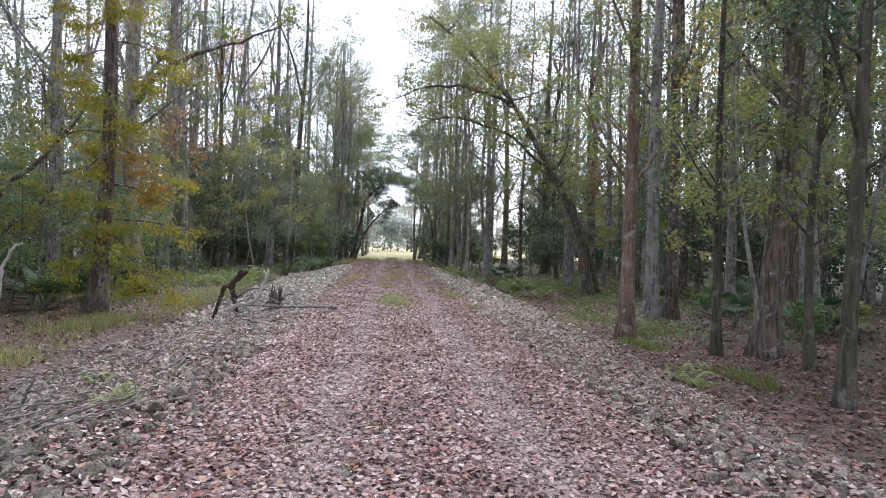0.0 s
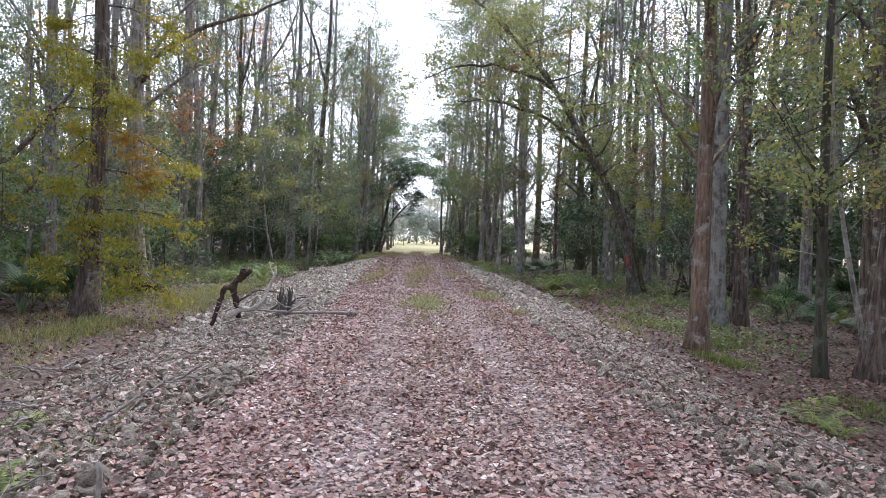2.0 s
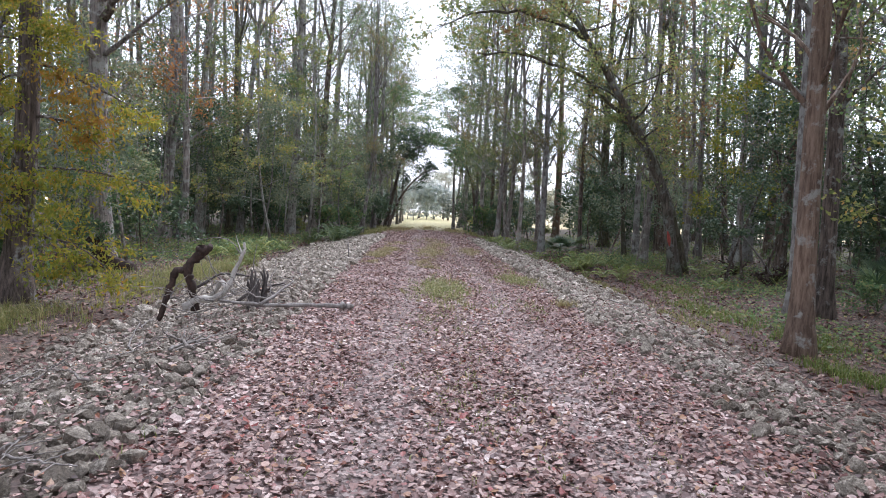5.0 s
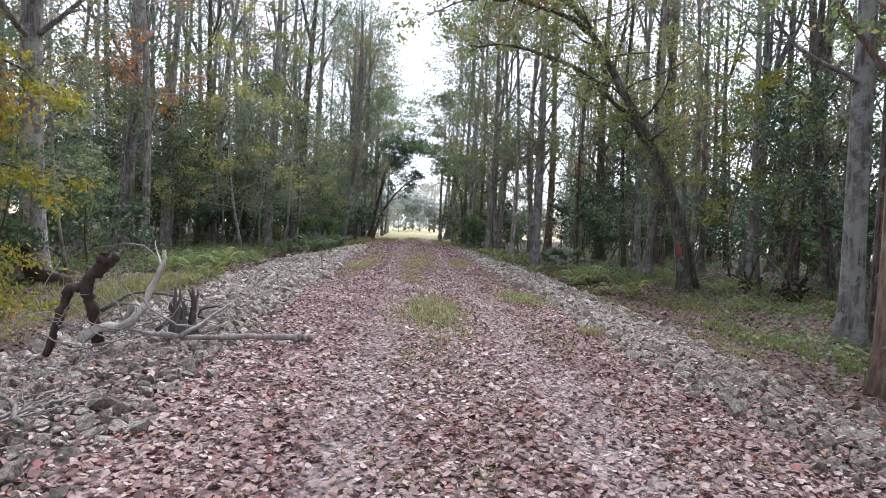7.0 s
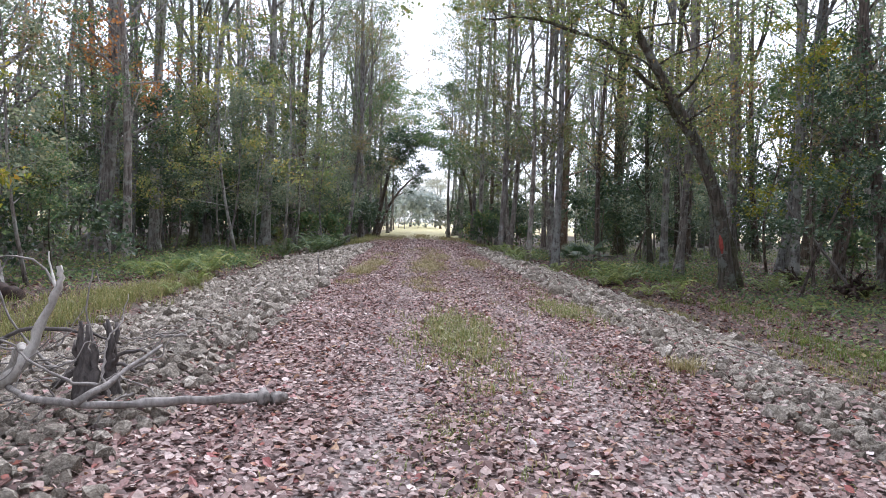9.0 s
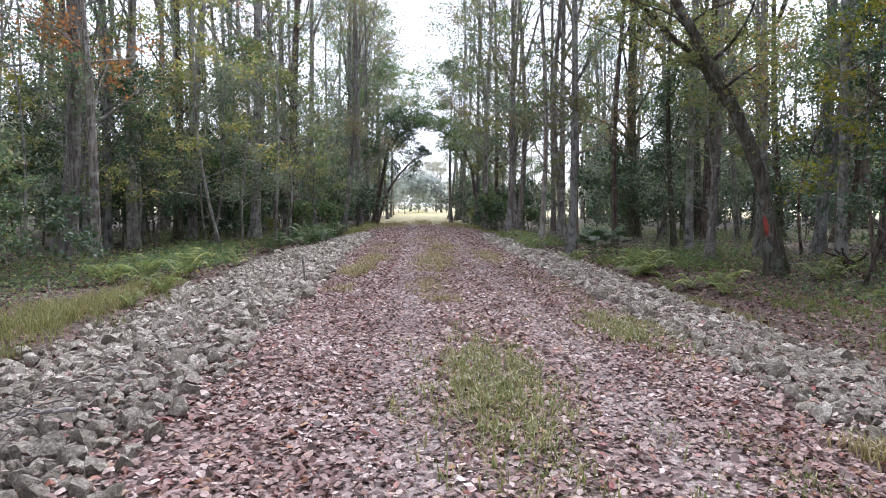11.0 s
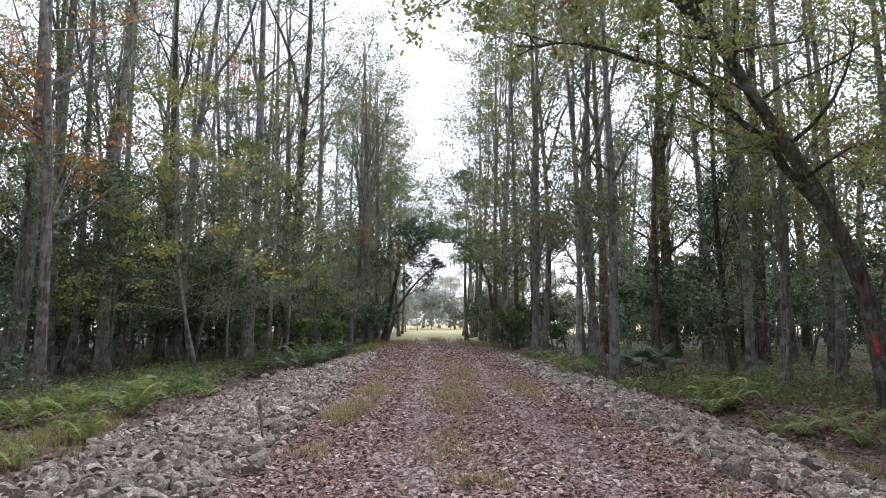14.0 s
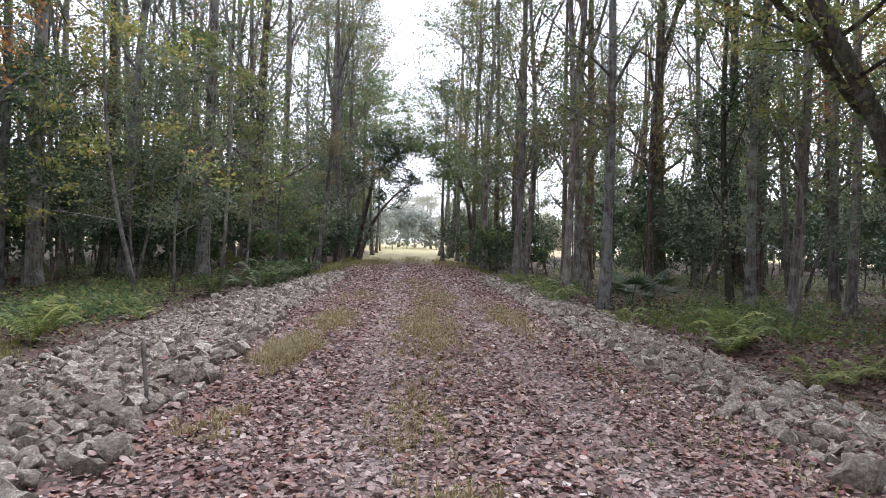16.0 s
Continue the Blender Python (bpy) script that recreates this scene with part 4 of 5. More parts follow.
def blades(spots, heights, r, lean=0.75, width=0.0045):
    """Grass blades of two joints each, at spots on the ground."""
    n = len(spots)
    base = np.column_stack([spots, ground_z(spots[:, 0], spots[:, 1]) - 0.01])
    a = r.uniform(0, 6.28, n)
    d = np.stack([np.cos(a), np.sin(a), a * 0], 1)
    w = np.stack([-np.sin(a), np.cos(a), a * 0], 1) * (width * r.uniform(0.7, 1.5, n))[:, None]
    h = np.asarray(heights)[:, None]
    bend = (lean * r.uniform(0.2, 1.6, n))[:, None]
    mid = base + d * h * bend * 0.35 + (0, 0, 0.6) * h
    tip = base + d * h * bend + (0, 0, 1.0) * h * (1 - 0.3 * bend)
    v = np.stack([base - w, base + w, mid + w * 0.8, mid - w * 0.8, tip + w * 0.15, tip - w * 0.15], 1).reshape(-1, 3)
    o = np.arange(n)[:, None] * 6
    return v, np.concatenate([o + [0, 1, 2, 3], o + [3, 2, 4, 5]])


def grass(name, label, patches, mat, seed):
    """Patches: centre x, y, half sizes, blades, height."""
    r = rng(seed)
    spots, hs = [], []
    for x, y, rx, ry, count, h in patches:
        count, h = int(count * 1.35), h * 0.9
        tufts = r.normal(size=(max(3, count // 9), 2)) * 0.5
        q = tufts[r.integers(0, len(tufts), count)] + r.normal(size=(count, 2)) * 0.035 / max(rx, 0.2)
        spots.append(q * (rx, ry) + (x, y))
        hs.append(h * r.uniform(0.35, 1.15, count))
    v, f = blades(np.concatenate(spots), np.concatenate(hs), r)
    return tagged(part(name, make_mesh(name, v, f), mat), label, "grass", kind="stuff")


grass("grass", "pale green grass growing between the wheel tracks", [
    (0.2, 19.0, 0.55, 1.9, 2600, 0.15), (2.0, 21.6, 0.5, 1.3, 1500, 0.14), (-0.1, 15.4, 0.35, 1.0, 300, 0.08), (1.6, 17.0, 0.4, 0.9, 300, 0.09), (0.2, 12.0, 0.7, 1.5, 300, 0.07), (-0.2, 5.5, 0.8, 1.5, 220, 0.06), (-1.2, 3.6, 0.4, 0.5, 160, 0.08), (0.2, 8, 0.5, 5, 420, 0.06), (1.7, 12, 0.5, 6, 420, 0.07), (-1.0, 11, 0.6, 6, 300, 0.06), (1.9, 6, 0.6, 3, 260, 0.06), (0.9, 22, 1.2, 6, 700, 0.07), (2.0, 26, 0.4, 3, 400, 0.1), (0.3, 14, 0.35, 4, 420, 0.08), (-2.9, 8, 0.8, 4, 420, 0.12)], GRASS, 61)
grass("dry_grass", "straw-coloured grass in the middle of the track", [
    (-1.65, 28.4, 0.3, 1.3, 1700, 0.19), (-1.45, 31.5, 0.35, 1.2, 1200, 0.18), (0.1, 30.5, 0.55, 3.2, 2600, 0.15), (0.45, 36.0, 0.6, 2.6, 1600, 0.14), (1.6, 32.5, 0.45, 2.6, 1500, 0.14), (-0.2, 25.4, 0.4, 1.5, 500, 0.13), (-1.7, 25.2, 0.25, 0.5, 200, 0.14),
    (2.3, 17.6, 0.18, 0.2, 160, 0.2), (0.0, 23.6, 0.25, 0.3, 150, 0.16), (0.1, 41.0, 0.9, 3.0, 900, 0.14), (-1.4, 36.5, 0.5, 2.0, 700, 0.14), (-2.2, 62, 1.2, 9, 2600, 0.22), (2.3, 63, 1.0, 9, 2200, 0.22), (0.2, 68, 0.8, 9, 1500, 0.2)], GRASS_DRY, 62)
grass("verge_grass", "rough yellow-green grass at the foot of the bank", [
    (-6.6, 25.5, 0.9, 3.2, 3200, 0.34), (-6.9, 17.0, 0.9, 2.0, 1700, 0.28), (-6.6, 12.2, 0.7, 1.5, 900, 0.22), (-6.4, 22.0, 0.8, 2.0, 1500, 0.24), (-7.6, 14.6, 1.0, 2.0, 600, 0.17), (-8.6, 17.4, 1.2, 2.4, 600, 0.18), (-9.2, 24.5, 1.4, 2.5, 700, 0.2), (-6.6, 30.0, 0.8, 2.0, 1200, 0.24), (5.4, 20.5, 0.5, 2.5, 700, 0.16), (5.3, 26.5, 0.5, 2.5, 700, 0.18), (-3.9, 57, 0.9, 7, 3000, 0.35), (-4.4, 66, 1.0, 6, 1800, 0.4), (3.9, 60, 0.7, 7, 1400, 0.3)], GRASS, 63)
grass("woodland_grass", "deep green grass tufts on the shaded woodland floor", [
    (6.2, 15.9, 0.5, 1.2, 900, 0.22), (7.2, 18.6, 0.8, 1.2, 900, 0.22), (6.8, 22.0, 0.9, 2.4, 1500, 0.2), (7.6, 27.0, 1.2, 2.4, 1300, 0.2), (6.6, 12.0, 0.5, 1.2, 500, 0.2), (8.6, 36.0, 2.2, 3.0, 1800, 0.25), (-8.8, 22.8, 1.2, 2, 700, 0.2), (10.5, 40.0, 2.5, 4, 1500, 0.22), (6.6, 36.5, 1.0, 2.6, 1100, 0.25)], GRASS_DEEP, 64)


def herbs(patches, seed):
    """Low broad-leaved plants that cover the ground in the shade."""
    r = rng(seed)
    cs = []
    for x, y, rx, ry, count, h in patches:
        q = r.normal(size=(count, 2)) * 0.5 * (rx, ry) + (x, y)
        cs.append(np.column_stack([q, ground_z(q[:, 0], q[:, 1]) + h * r.random(count) ** 1.5 + 0.02]))
    cs = np.concatenate(cs)
    v, f = leaf_quads(cs, r.uniform(0.05, 0.13, len(cs)), r, up=1.2)
    return make_mesh("herbs", v, f)


tagged(part("ground_plants", herbs([(8.6, 38, 2.6, 4, 4200, 0.35), (12, 42, 3, 4, 3000, 0.35), (-7.8, 36.8, 1.3, 3.4, 6000, 0.42), (-9.5, 41, 2, 4, 2600, 0.35), (10.5, 28, 2.5, 5, 2600, 0.2), (15, 34, 4, 5, 3000, 0.3), (8, 20, 1.5, 4, 1200, 0.15), (-10, 30, 2.5, 4, 2400, 0.3),
                                   (-8.6, 33.5, 1.2, 2.4, 1800, 0.3), (16, 52, 5, 6, 4000, 0.5), (-13, 50, 4, 6, 3500, 0.5), (24, 44, 5, 8, 3500, 0.5), (6.4, 48, 1.4, 5, 2200, 0.4), (-6.4, 53, 1.2, 5, 2200, 0.5)], 71), LEAF_GREEN), "low broad-leaved green plants carpeting the shaded ground", "ground plants", kind="stuff")
tagged(part("bright_herbs", herbs([(19, 56, 8, 3, 3500, 0.6), (12, 60, 4, 3, 2200, 0.5), (26, 52, 6, 4, 2600, 0.6), (-11, 34, 3, 3, 1300, 0.4), (-8, 45, 2, 3, 1500, 0.3)], 72), LEAF_LIME), "sunlit lime-green plants between the trunks", "ground plants", kind="stuff")

# ---- dead wood ----
def stick_thing(name, label, lines, mat, m=None, sides=6, gnarl=0.35):
    """lines: rows of points, first radius, last radius."""
    tubes = Tubes()
    for pts, ra, rb in lines:
        pts = np.asarray(pts, float)
        fine = np.linspace(0, len(pts) - 1, 4 * len(pts) - 3)
        dense = np.stack([np.interp(fine, np.arange(len(pts)), pts[:, j]) for j in range(3)], 1)
        for _ in range(2):
            dense[1:-1] = 0.25 * dense[:-2] + 0.5 * dense[1:-1] + 0.25 * dense[2:]
        jig = rng(len(pts) + int(1000 * abs(pts[0, 0]))).normal(size=dense.shape) * min(ra, 0.05) * gnarl
        tubes.add(dense + jig, np.linspace(ra, rb, len(dense)) * (1 + 0.12 * np.sin(fine * 5) + gnarl * 0.35 * np.sin(fine * 11 + ra * 90)), sides, lobes=np.full(len(dense), 0.12))
    thing = part(name, tubes.mesh(name), mat)
    if m is not None:
        thing.matrix_basis = m
    return tagged(thing, label, "dead branch")


stick_thing("driftwood_stump", "dark rotten forked stump standing on the stones", [
    ([(-3.44, 16.12, 0.73), (-3.5, 16.15, 0.64), (-3.6, 16.2, 0.52), (-3.7, 16.2, 0.40), (-3.87, 16.2, 0.34), (-3.94, 16.2, 0.12), (-4.0, 16.2, -0.12), (-4.08, 16.2, -0.38)], 0.075, 0.038),
    ([(-3.68, 16.2, 0.44), (-3.66, 16.25, 0.22), (-3.63, 16.3, 0.05), (-3.6, 16.35, -0.22)], 0.065, 0.058), ([(-3.55, 16.18, 0.58), (-3.42, 16.14, 0.68), (-3.32, 16.1, 0.74)], 0.06, 0.045)], WOOD_DARK, sides=12, gnarl=0.25)
stick_thing("bleached_branch", "bleached pale crooked branch rising from the stones", [
    ([(-2.86, 16.2, 0.82), (-2.85, 16.2, 0.72), (-2.91, 16.2, 0.56), (-3.0, 16.18, 0.34), (-3.03, 16.15, 0.2), (-3.14, 16.15, 0.05), (-3.3, 16.2, -0.05), (-3.52, 16.25, -0.04), (-3.75, 16.3, -0.2)], 0.018, 0.058),
    ([(-3.08, 16.18, 0.1), (-3.22, 16.4, 0.22), (-3.34, 16.5, 0.08), (-3.5, 16.6, -0.15)], 0.04, 0.03), ([(-2.88, 16.2, 0.66), (-2.98, 16.3, 0.8), (-3.02, 16.35, 0.92)], 0.012, 0.004)], WOOD_PALE, sides=9, gnarl=0.22)
rs = rng(641)
splinters = []
for q in range(13):
    a, tall_by = rs.uniform(0, 6.28), rs.uniform(0.28, 0.62)
    px, py = -2.68 + 0.11 * math.cos(a), 16.4 + 0.11 * math.sin(a)
    splinters.append(([(px * 1.02 + 0.054, py, -0.22), (px, py, 0.1), (px + rs.normal() * 0.02, py, tall_by - 0.2)], 0.06, 0.012))
stick_thing("broken_stump", "dark grey splintered stump among the stones", splinters, WOOD_ROTTEN, gnarl=0.25)
clump = tagged(new("root_clump"), "tangle of grey broken roots and twigs on the stones", "dead branch")
clump.location = (-2.9, 16.45, -0.2)
rs, spray = rng(640), []
for q in range(46):
    p0 = (rs.uniform(-4.3, -2.1), rs.uniform(15.7, 17.0), rs.uniform(-0.12, 0.12))
    thick = 0.005 + 0.009 * rs.random() ** 2
    spray.append((bent(p0, rs.normal(size=3) * (1, 0.6, 0.25) + (0, 0, 0.2), rs.uniform(0.35, 1.0), rs, -0.02, 0.36, 6).tolist(), thick, 0.003))
for line in [
    ([(-3.0, 16.4, -0.1), (-2.75, 16.4, 0.14), (-2.4, 16.4, 0.05)], 0.03, 0.012), ([(-3.6, 16.4, 0.1), (-3.3, 16.5, 0.32), (-2.9, 16.6, 0.3), (-2.6, 16.6, 0.2)], 0.022, 0.008), ([(-3.05, 16.5, 0.0), (-3.4, 16.6, 0.3), (-3.55, 16.6, 0.62), (-3.45, 16.6, 0.85)], 0.013, 0.004),
    ([(-2.9, 16.3, 0.6), (-3.1, 16.4, 0.84), (-3.4, 16.5, 0.88), (-3.8, 16.6, 0.78)], 0.01, 0.004), ([(-2.7, 16.4, 0.2), (-2.78, 16.4, 0.5), (-2.72, 16.4, 0.8)], 0.012, 0.004), ([(-2.6, 16.4, 0.0), (-2.45, 16.2, 0.22), (-2.2, 16.1, 0.25)], 0.022, 0.008)] + spray:
    root = stick_thing("root", "", [([(x + 2.9, y - 16.45, z + 0.2) for x, y, z in line[0]], line[1], line[2])], WOOD_ROTTEN if line[1] > 0.02 else WOOD_GREY, sides=5)
    del root["category"]
    root.parent = clump
for x, y, n_roots, size in ((12.4, 30.2, 16, 0.75), (12.9, 34.1, 16, 0.8), (14.6, 33.2, 12, 0.6)):
    rs, g = rng(int(x * 10)), float(ground_z(x, y))
    arms = [(bent((x + rs.normal() * 0.15, y + rs.normal() * 0.15, g + rs.uniform(0, 0.3)), rs.normal(size=3) * (1, 1, 0.5) + (0, 0, 0.35), size * rs.uniform(0.6, 1.2), rs, -0.12, 0.3, 6), 0.1 * size, 0.02) for _ in range(n_roots)]
    stick_thing("upturned_roots", "dark earthy mass of upturned roots on the woodland floor", [(np.maximum(p, (-99, -99, g - 0.05)), a, b) for p, a, b in arms], WOOD_DARK, sides=6, gnarl=0.5)
stick_thing("fallen_log", "dark rotting butt of a log at a tree's foot", [([(-9.75, 26.1, 0.15), (-9.45, 25.7, -0.2), (-9.0, 25.5, -0.5), (-8.4, 25.3, -0.62)], 0.3, 0.2)], WOOD_DARK, sides=12, gnarl=0.2)
stick_thing("leaning_pole", "thin pale dead pole leaning to the ground", [([(11.2, 32.0, 2.3), (11.64, 32, 1.63), (12.4, 32, 0.85), (13.0, 32.0, 0.2), (13.5, 32, -0.5)], 0.03, 0.05)], WOOD_GREY)
stick_thing("fallen_log", "thin grey log with a broken dark end", [([(-3.4, 16.4, -0.06), (-2.9, 15.8, -0.02), (-2.45, 15.6, 0.0), (-1.89, 15.7, 0.0), (-1.5, 15.9, -0.01), (-1.3, 15.95, -0.02)], 0.018, 0.036), ([(-1.36, 15.93, -0.01), (-1.3, 15.95, -0.02), (-1.2, 15.97, -0.03)], 0.055, 0.04), ([(-2.45, 15.6, 0.0), (-2.2, 15.9, 0.2), (-2.1, 16.1, 0.3)], 0.025, 0.01)], WOOD_GREY)
stick_thing("bent_branch", "bleached bent branch sticking up among shrubs", [([(-8.85, 16, -0.7), (-8.79, 16, 0.44), (-8.74, 16, 0.7), (-8.5, 16, 1.16), (-8.33, 16, 1.23)], 0.05, 0.03)], WOOD_PALE)
stick_thing("marker_stake", "short weathered wooden stake stuck in the stones", [([(-2.36, 25.8, -0.3), (-2.37, 25.8, 0.1), (-2.39, 25.8, 0.43)], 0.019, 0.017)], WOOD_GREY, sides=4)
tagged(bpy.data.objects["marker_stake"], category="stake")
stick_thing("marker_stake", "thin grey stick standing in the stones", [([(-1.75, 6.3, -0.2), (-1.74, 6.3, 0.1), (-1.76, 6.3, 0.25)], 0.018, 0.016)], WOOD_GREY, sides=5)

twigs = []
for i in range(7):
    r = rng(600 + i)
    L = r.uniform(0.9, 2.2)
    main = bent((0, 0, 0.03), (1, 0, 0.02), L, r, 0, 0.13, 7)
    main[:, 2] = 0.03 + np.abs(main[:, 2] - 0.03) * 0.7
    lines = [(main, 0.024, 0.007)]
    for q in range(r.integers(2, 5)):
        b0 = main[r.integers(1, 6)]
        side = bent(b0, (0.7, r.choice([-1, 1]) * 0.8, 0.2), L * 0.35, r, -0.02, 0.2, 4)
        side[:, 2] = np.maximum(side[:, 2], 0.02)
        lines.append((side, 0.010, 0.003))
    twigs.append(lines)
placed = []
SPREAD = [(-5.2, -2.8, 3.5, 8, 52), (-6.0, -2.4, 7, 14, 52), (-4.4, -2.4, 15, 22, 11), (3.0, 5.5, 4, 22, 8), (5.8, 13, 12, 36, 14), (-12, -6.5, 14, 40, 12)]
for x0, x1, y0, y1, n in SPREAD:
    for q in range(n):
        x, y = r0.uniform(x0, x1), r0.uniform(y0, y1)
        i = int(r0.integers(0, 7))
        gz0 = float(ground_z(x, y))
        slope = (float(ground_z(x + 0.3, y)) - gz0) / 0.3
        m = pose(x, y, gz0 + (0.12 if abs(x) < 5.3 else 0.02), 0, -math.degrees(math.atan(slope)), 0) @ pose(0, 0, 0, 0, 0, r0.uniform(0, 360)) @ Matrix.Scale(r0.uniform(0.45, 0.95), 4)
        repeat(("twig", i), m, lambda m: tagged(stick_thing("fallen_branch", "dry grey fallen branch with side twigs", twigs[i], STICK if i % 2 else WOOD_GREY, m, 5), group="fallen branches"))
for x, y, turn, s in ((10.4, 30.4, 20, 2.2), (11.8, 36.0, -50, 2.6), (-10.5, 31.0, 10, 2.4), (16.5, 38.2, 130, 2.8), (13.6, 23.0, 80, 2.4), (-8.8, 35.0, 65, 1.8)):
    copy_thing(firsts[("twig", 2)], at(x, y, turn, s))

# ---- fallen leaves ----
def litter(boxes, seed):
    """Curled leaves on the ground: rows of x0, x1, y0, y1, leaves a square metre, size."""
    r = rng(seed)
    pos, size = [], []
    for x0, x1, y0, y1, dens, s in boxes:
        n = int((x1 - x0) * (y1 - y0) * dens)
        pos.append(np.column_stack([r.uniform(x0, x1, n) + r.normal(size=n) * 0.3, r.uniform(y0, y1, n) + r.normal(size=n) * 0.8]))
        size.append(s * (0.45 + 0.95 * r.random(n) ** 1.4))
    pos, size = np.concatenate(pos), np.concatenate(size)
    n = len(pos)
    rut = np.exp(-((pos[:, 0] - RUTS[0]) / 0.24) ** 2) + np.exp(-((pos[:, 0] - RUTS[1]) / 0.24) ** 2)
    size *= 1 - 0.12 * rut
    out = np.maximum(left_edge(pos[:, 1]) - pos[:, 0], pos[:, 0] - right_edge(pos[:, 1]))
    lift = 0.06 * smooth(0.1, 0.5, out) * (1 - smooth(2.4, 3.2, out))
    z = ground_z(pos[:, 0], pos[:, 1]) + r.uniform(0.004, 0.03, n) + lift * r.random(n)
    wide, curl, droop = r.uniform(0.28, 0.5, n), r.uniform(-0.08, 0.34, n), r.uniform(-0.08, 0.3, n)
    o = np.zeros(n)
    near_tip = r.uniform(0.1, 0.28, n)
    rows = [(-0.5 + o, o, droop), (-0.22 + o, -wide * 0.8, curl), (near_tip, -wide, curl * 1.1), (0.5 + o, o, droop * 0.7), (near_tip - 0.05, wide, curl * 0.8), (-0.26 + o, wide * 0.85, curl * 0.9)]
    local = np.stack([np.stack(p, 1) for p in rows], 1) * size[:, None, None]
    a, b, c = r.uniform(0, 6.28, n), r.normal(size=n) * 0.28, r.normal(size=n) * 0.28
    ca, sa = np.cos(a)[:, None], np.sin(a)[:, None]
    x, y, zz = local[..., 0], local[..., 1], local[..., 2]
    zz = zz + x * np.sin(b)[:, None] + y * np.sin(c)[:, None]
    v = np.stack([x * ca - y * sa + pos[:, :1], x * sa + y * ca + pos[:, 1:], zz + z[:, None]], -1).reshape(-1, 3)
    k = np.arange(n)[:, None, None] * 6
    f = (k + np.array([[0, 1, 2, 3], [3, 4, 5, 0]])).reshape(-1, 4)
    return make_mesh("fallen_leaves", v, f)


tagged(part("fallen_leaves", litter([(-2.0, 2.6, -9, 1.8, 120, 0.06), (-2.0, 2.7, 1.8, 13, 900, 0.047), (-2.2, 2.7, 13, 28, 820, 0.048), (-2.6, 2.8, 28, 40, 420, 0.06), (-2.9, 2.9, 40, 60, 150, 0.085)], 81), LITTER), "pinkish brown fallen leaves thickly covering the track", "fallen leaves", kind="stuff")
tagged(part("scattered_leaves", litter([(-4.8, -1.8, 1.8, 16, 170, 0.05), (-4.2, -1.8, 16, 34, 70, 0.058), (2.5, 4.6, 1.8, 15, 230, 0.052), (2.5, 4.6, 15, 36, 120, 0.058)], 82), LITTER), "brown leaves scattered over the stones of the banks", "fallen leaves", kind="stuff")
tagged(part("woodland_leaves", litter([(4.3, 9, -8, 46, 130, 0.075), (8.5, 15, -6, 46, 60, 0.085), (15, 24, 14, 50, 22, 0.11), (-9, -4.8, -6, 46, 90, 0.075), (-15, -8.5, -2, 46, 40, 0.085)], 83), WET_SHADE_LITTER), "wet brown leaves covering the woodland floor, canopy shade darkened into their colour", "fallen leaves", kind="stuff")

# ---- the stone banks ----
def stone_shapes():
    out = []
    for i in range(10):
        r = rng(700 + i)
        bm = bmesh.new()
        pts = r.normal(size=(20, 3))
        pts /= np.linalg.norm(pts, axis=1)[:, None]
        pts *= r.uniform(0.78, 1.08, (20, 1)) * np.array([1.0, r.uniform(0.6, 0.9), r.uniform(0.55, 0.8)])
        for p in pts:
            bm.verts.new(p)
        got = bmesh.ops.convex_hull(bm, input=bm.verts)
        loose = [v for v in bm.verts if not v.link_faces]
        bmesh.ops.delete(bm, geom=loose, context="VERTS")
        bmesh.ops.triangulate(bm, faces=bm.faces)
        bmesh.ops.recalc_face_normals(bm, faces=bm.faces)
        bm.verts.index_update()
        out.append((np.array([v.co[:] for v in bm.verts]), np.array([[v.index for v in f.verts] for f in bm.faces])))
        bm.free()
    return out


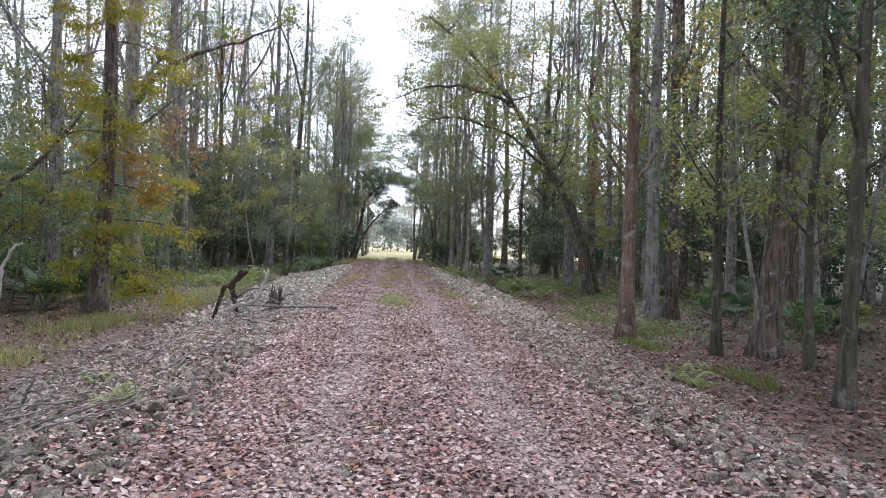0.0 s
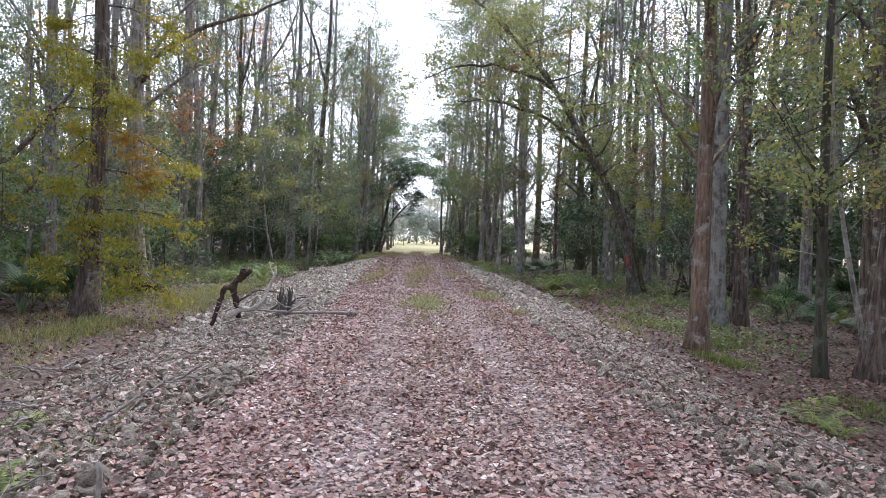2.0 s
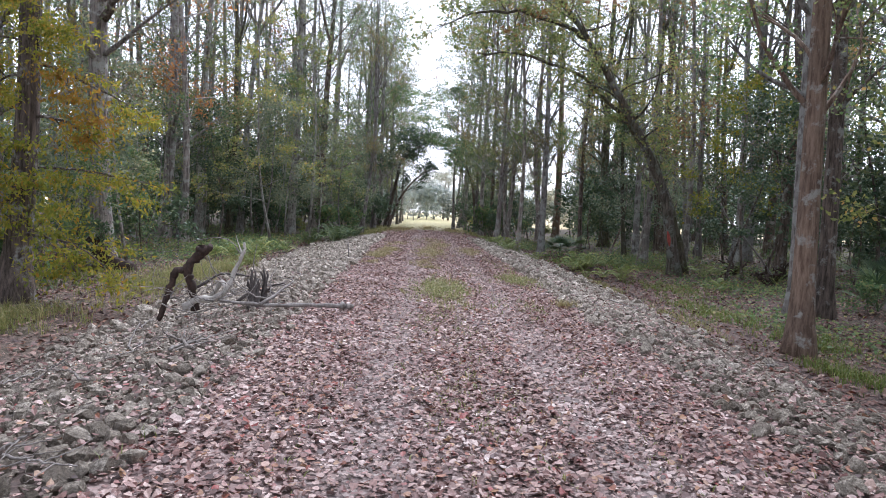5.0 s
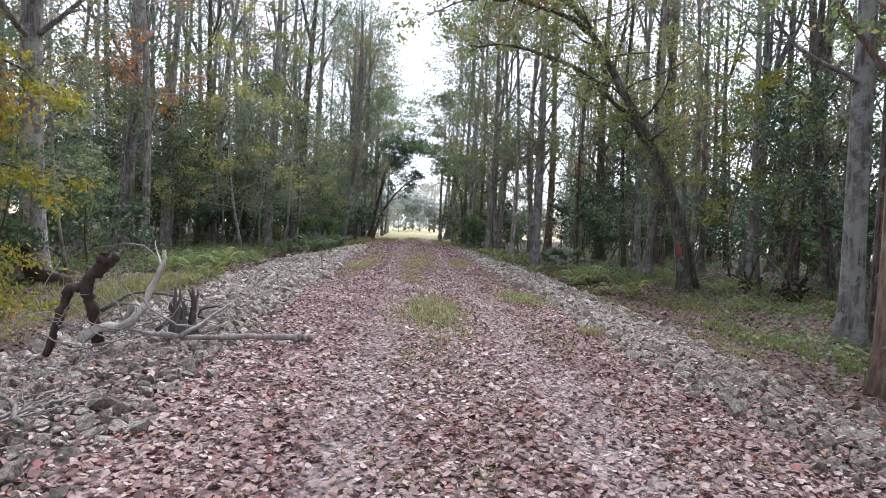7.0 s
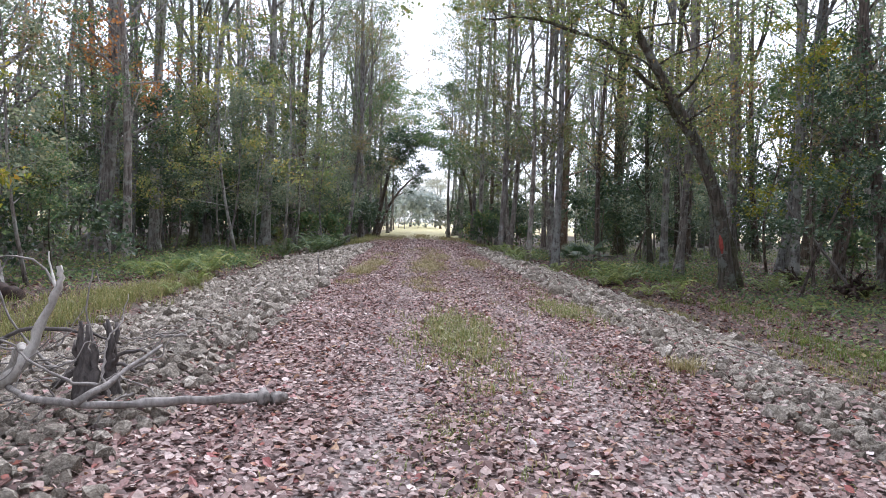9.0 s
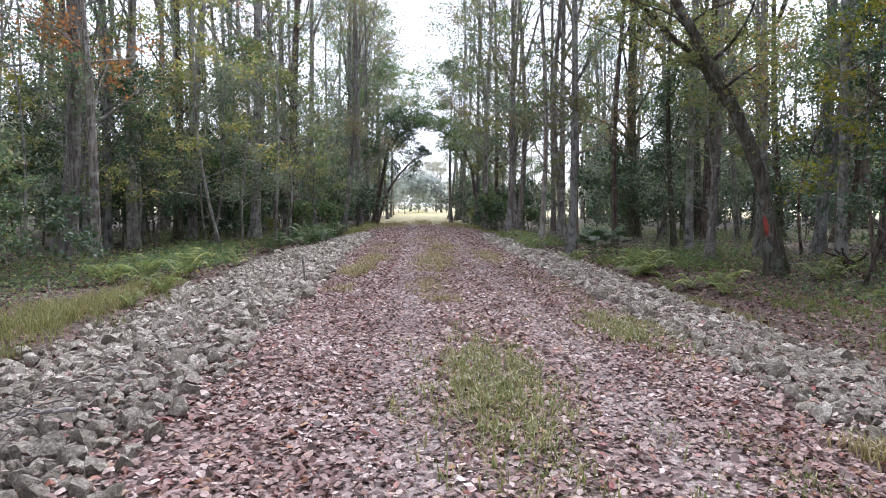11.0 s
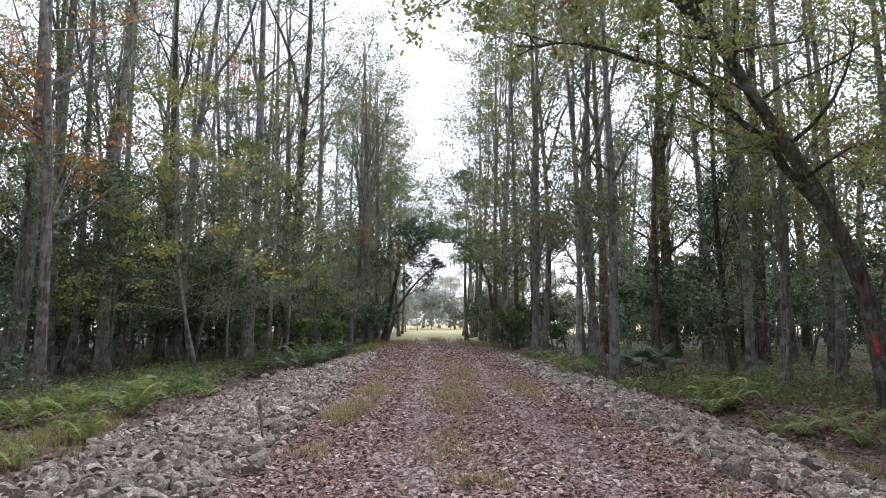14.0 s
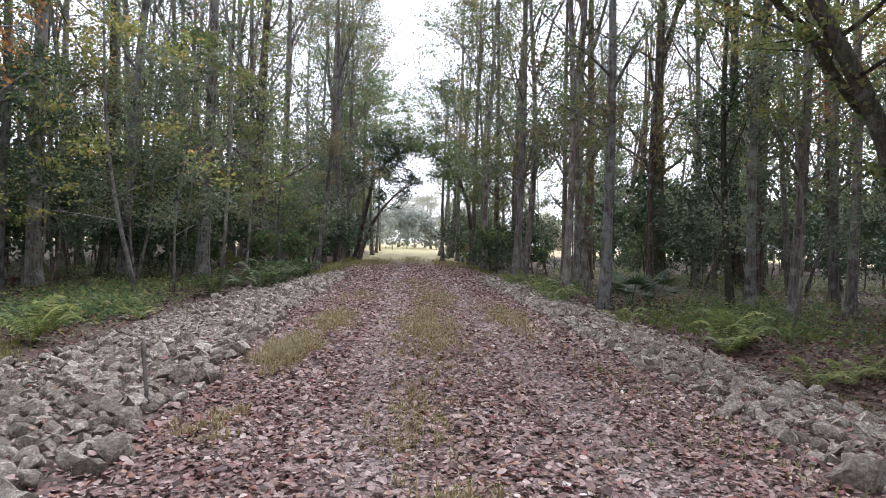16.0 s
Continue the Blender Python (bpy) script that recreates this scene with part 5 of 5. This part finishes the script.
SHAPES = stone_shapes()
STONE_MESHES = [make_mesh("rock", v, f, True, 36) for v, f in SHAPES]


def bank(side, label, near, seed):
    """A slope of loose limestone; those in the stretch near are parts, the rest one mesh."""
    r = rng(seed)
    thing = tagged(new("stone_bank"), label, "stone bank", "stone banks")
    spots = []
    cell = {}
    for q in range(52000):
        y = r.uniform(-2, 50)
        out = r.uniform(-0.25, 3.5)
        big = smooth(12, 24, y)
        size = 0.03 + 0.055 * r.random() ** 1.5 + big * 0.055 * r.random() ** 1.3 + (0.035 if r.random() < 0.03 else 0)
        bare = 1 - 0.25 * (1 - smooth(10, 18, y)) * (1.0 if side > 0 else 0.75)
        fade = bare * smooth(-0.3, 0.35, out) * (1 - smooth(2.5, 3.4, out)) * (1 - smooth(38, 50, y))
        if r.random() > fade:
            continue
        x = left_edge(y) - out if side < 0 else right_edge(y) + out * 0.82
        i, j = int(x / 0.25), int(y / 0.25)
        if any((x - a) ** 2 + (y - b) ** 2 < (0.72 * (size + s)) ** 2 for di in (-1, 0, 1) for dj in (-1, 0, 1) for a, b, s in cell.get((i + di, j + dj), ())):
            continue
        cell.setdefault((i, j), []).append((x, y, size))
        spots.append((x, y, size))
    vs, fs, n, single = [], [], 0, 0
    for x, y, size in spots:
        k = int(r.integers(0, 10))
        m = pose(x, y, float(ground_z(x, y)) + r.uniform(0.1, 0.55) * size, r.uniform(-45, 45), r.uniform(-45, 45), r.uniform(0, 360)) @ Matrix.Diagonal((size * 1.25, size * 1.25, size * 1.25, 1))
        if near[0] < y < near[1] and single < 150:
            part("rock", STONE_MESHES[k], ROCK, thing).matrix_basis = m
            single += 1
            continue
        v, f = SHAPES[k]
        a = np.array(m)
        vs.append(v @ a[:3, :3].T + a[:3, 3])
        fs.append(f + n)
        n += len(v)
    tagged(part("rubble", make_mesh("rubble", np.concatenate(vs), np.concatenate(fs), True, 36), ROCK, thing), kind="stuff")


bank(-1, "sloping bank of loose grey limestone rocks", (22.5, 25.5), 91)
bank(1, "loose grey limestone rocks banked along the track's edge", (22.5, 26), 92)
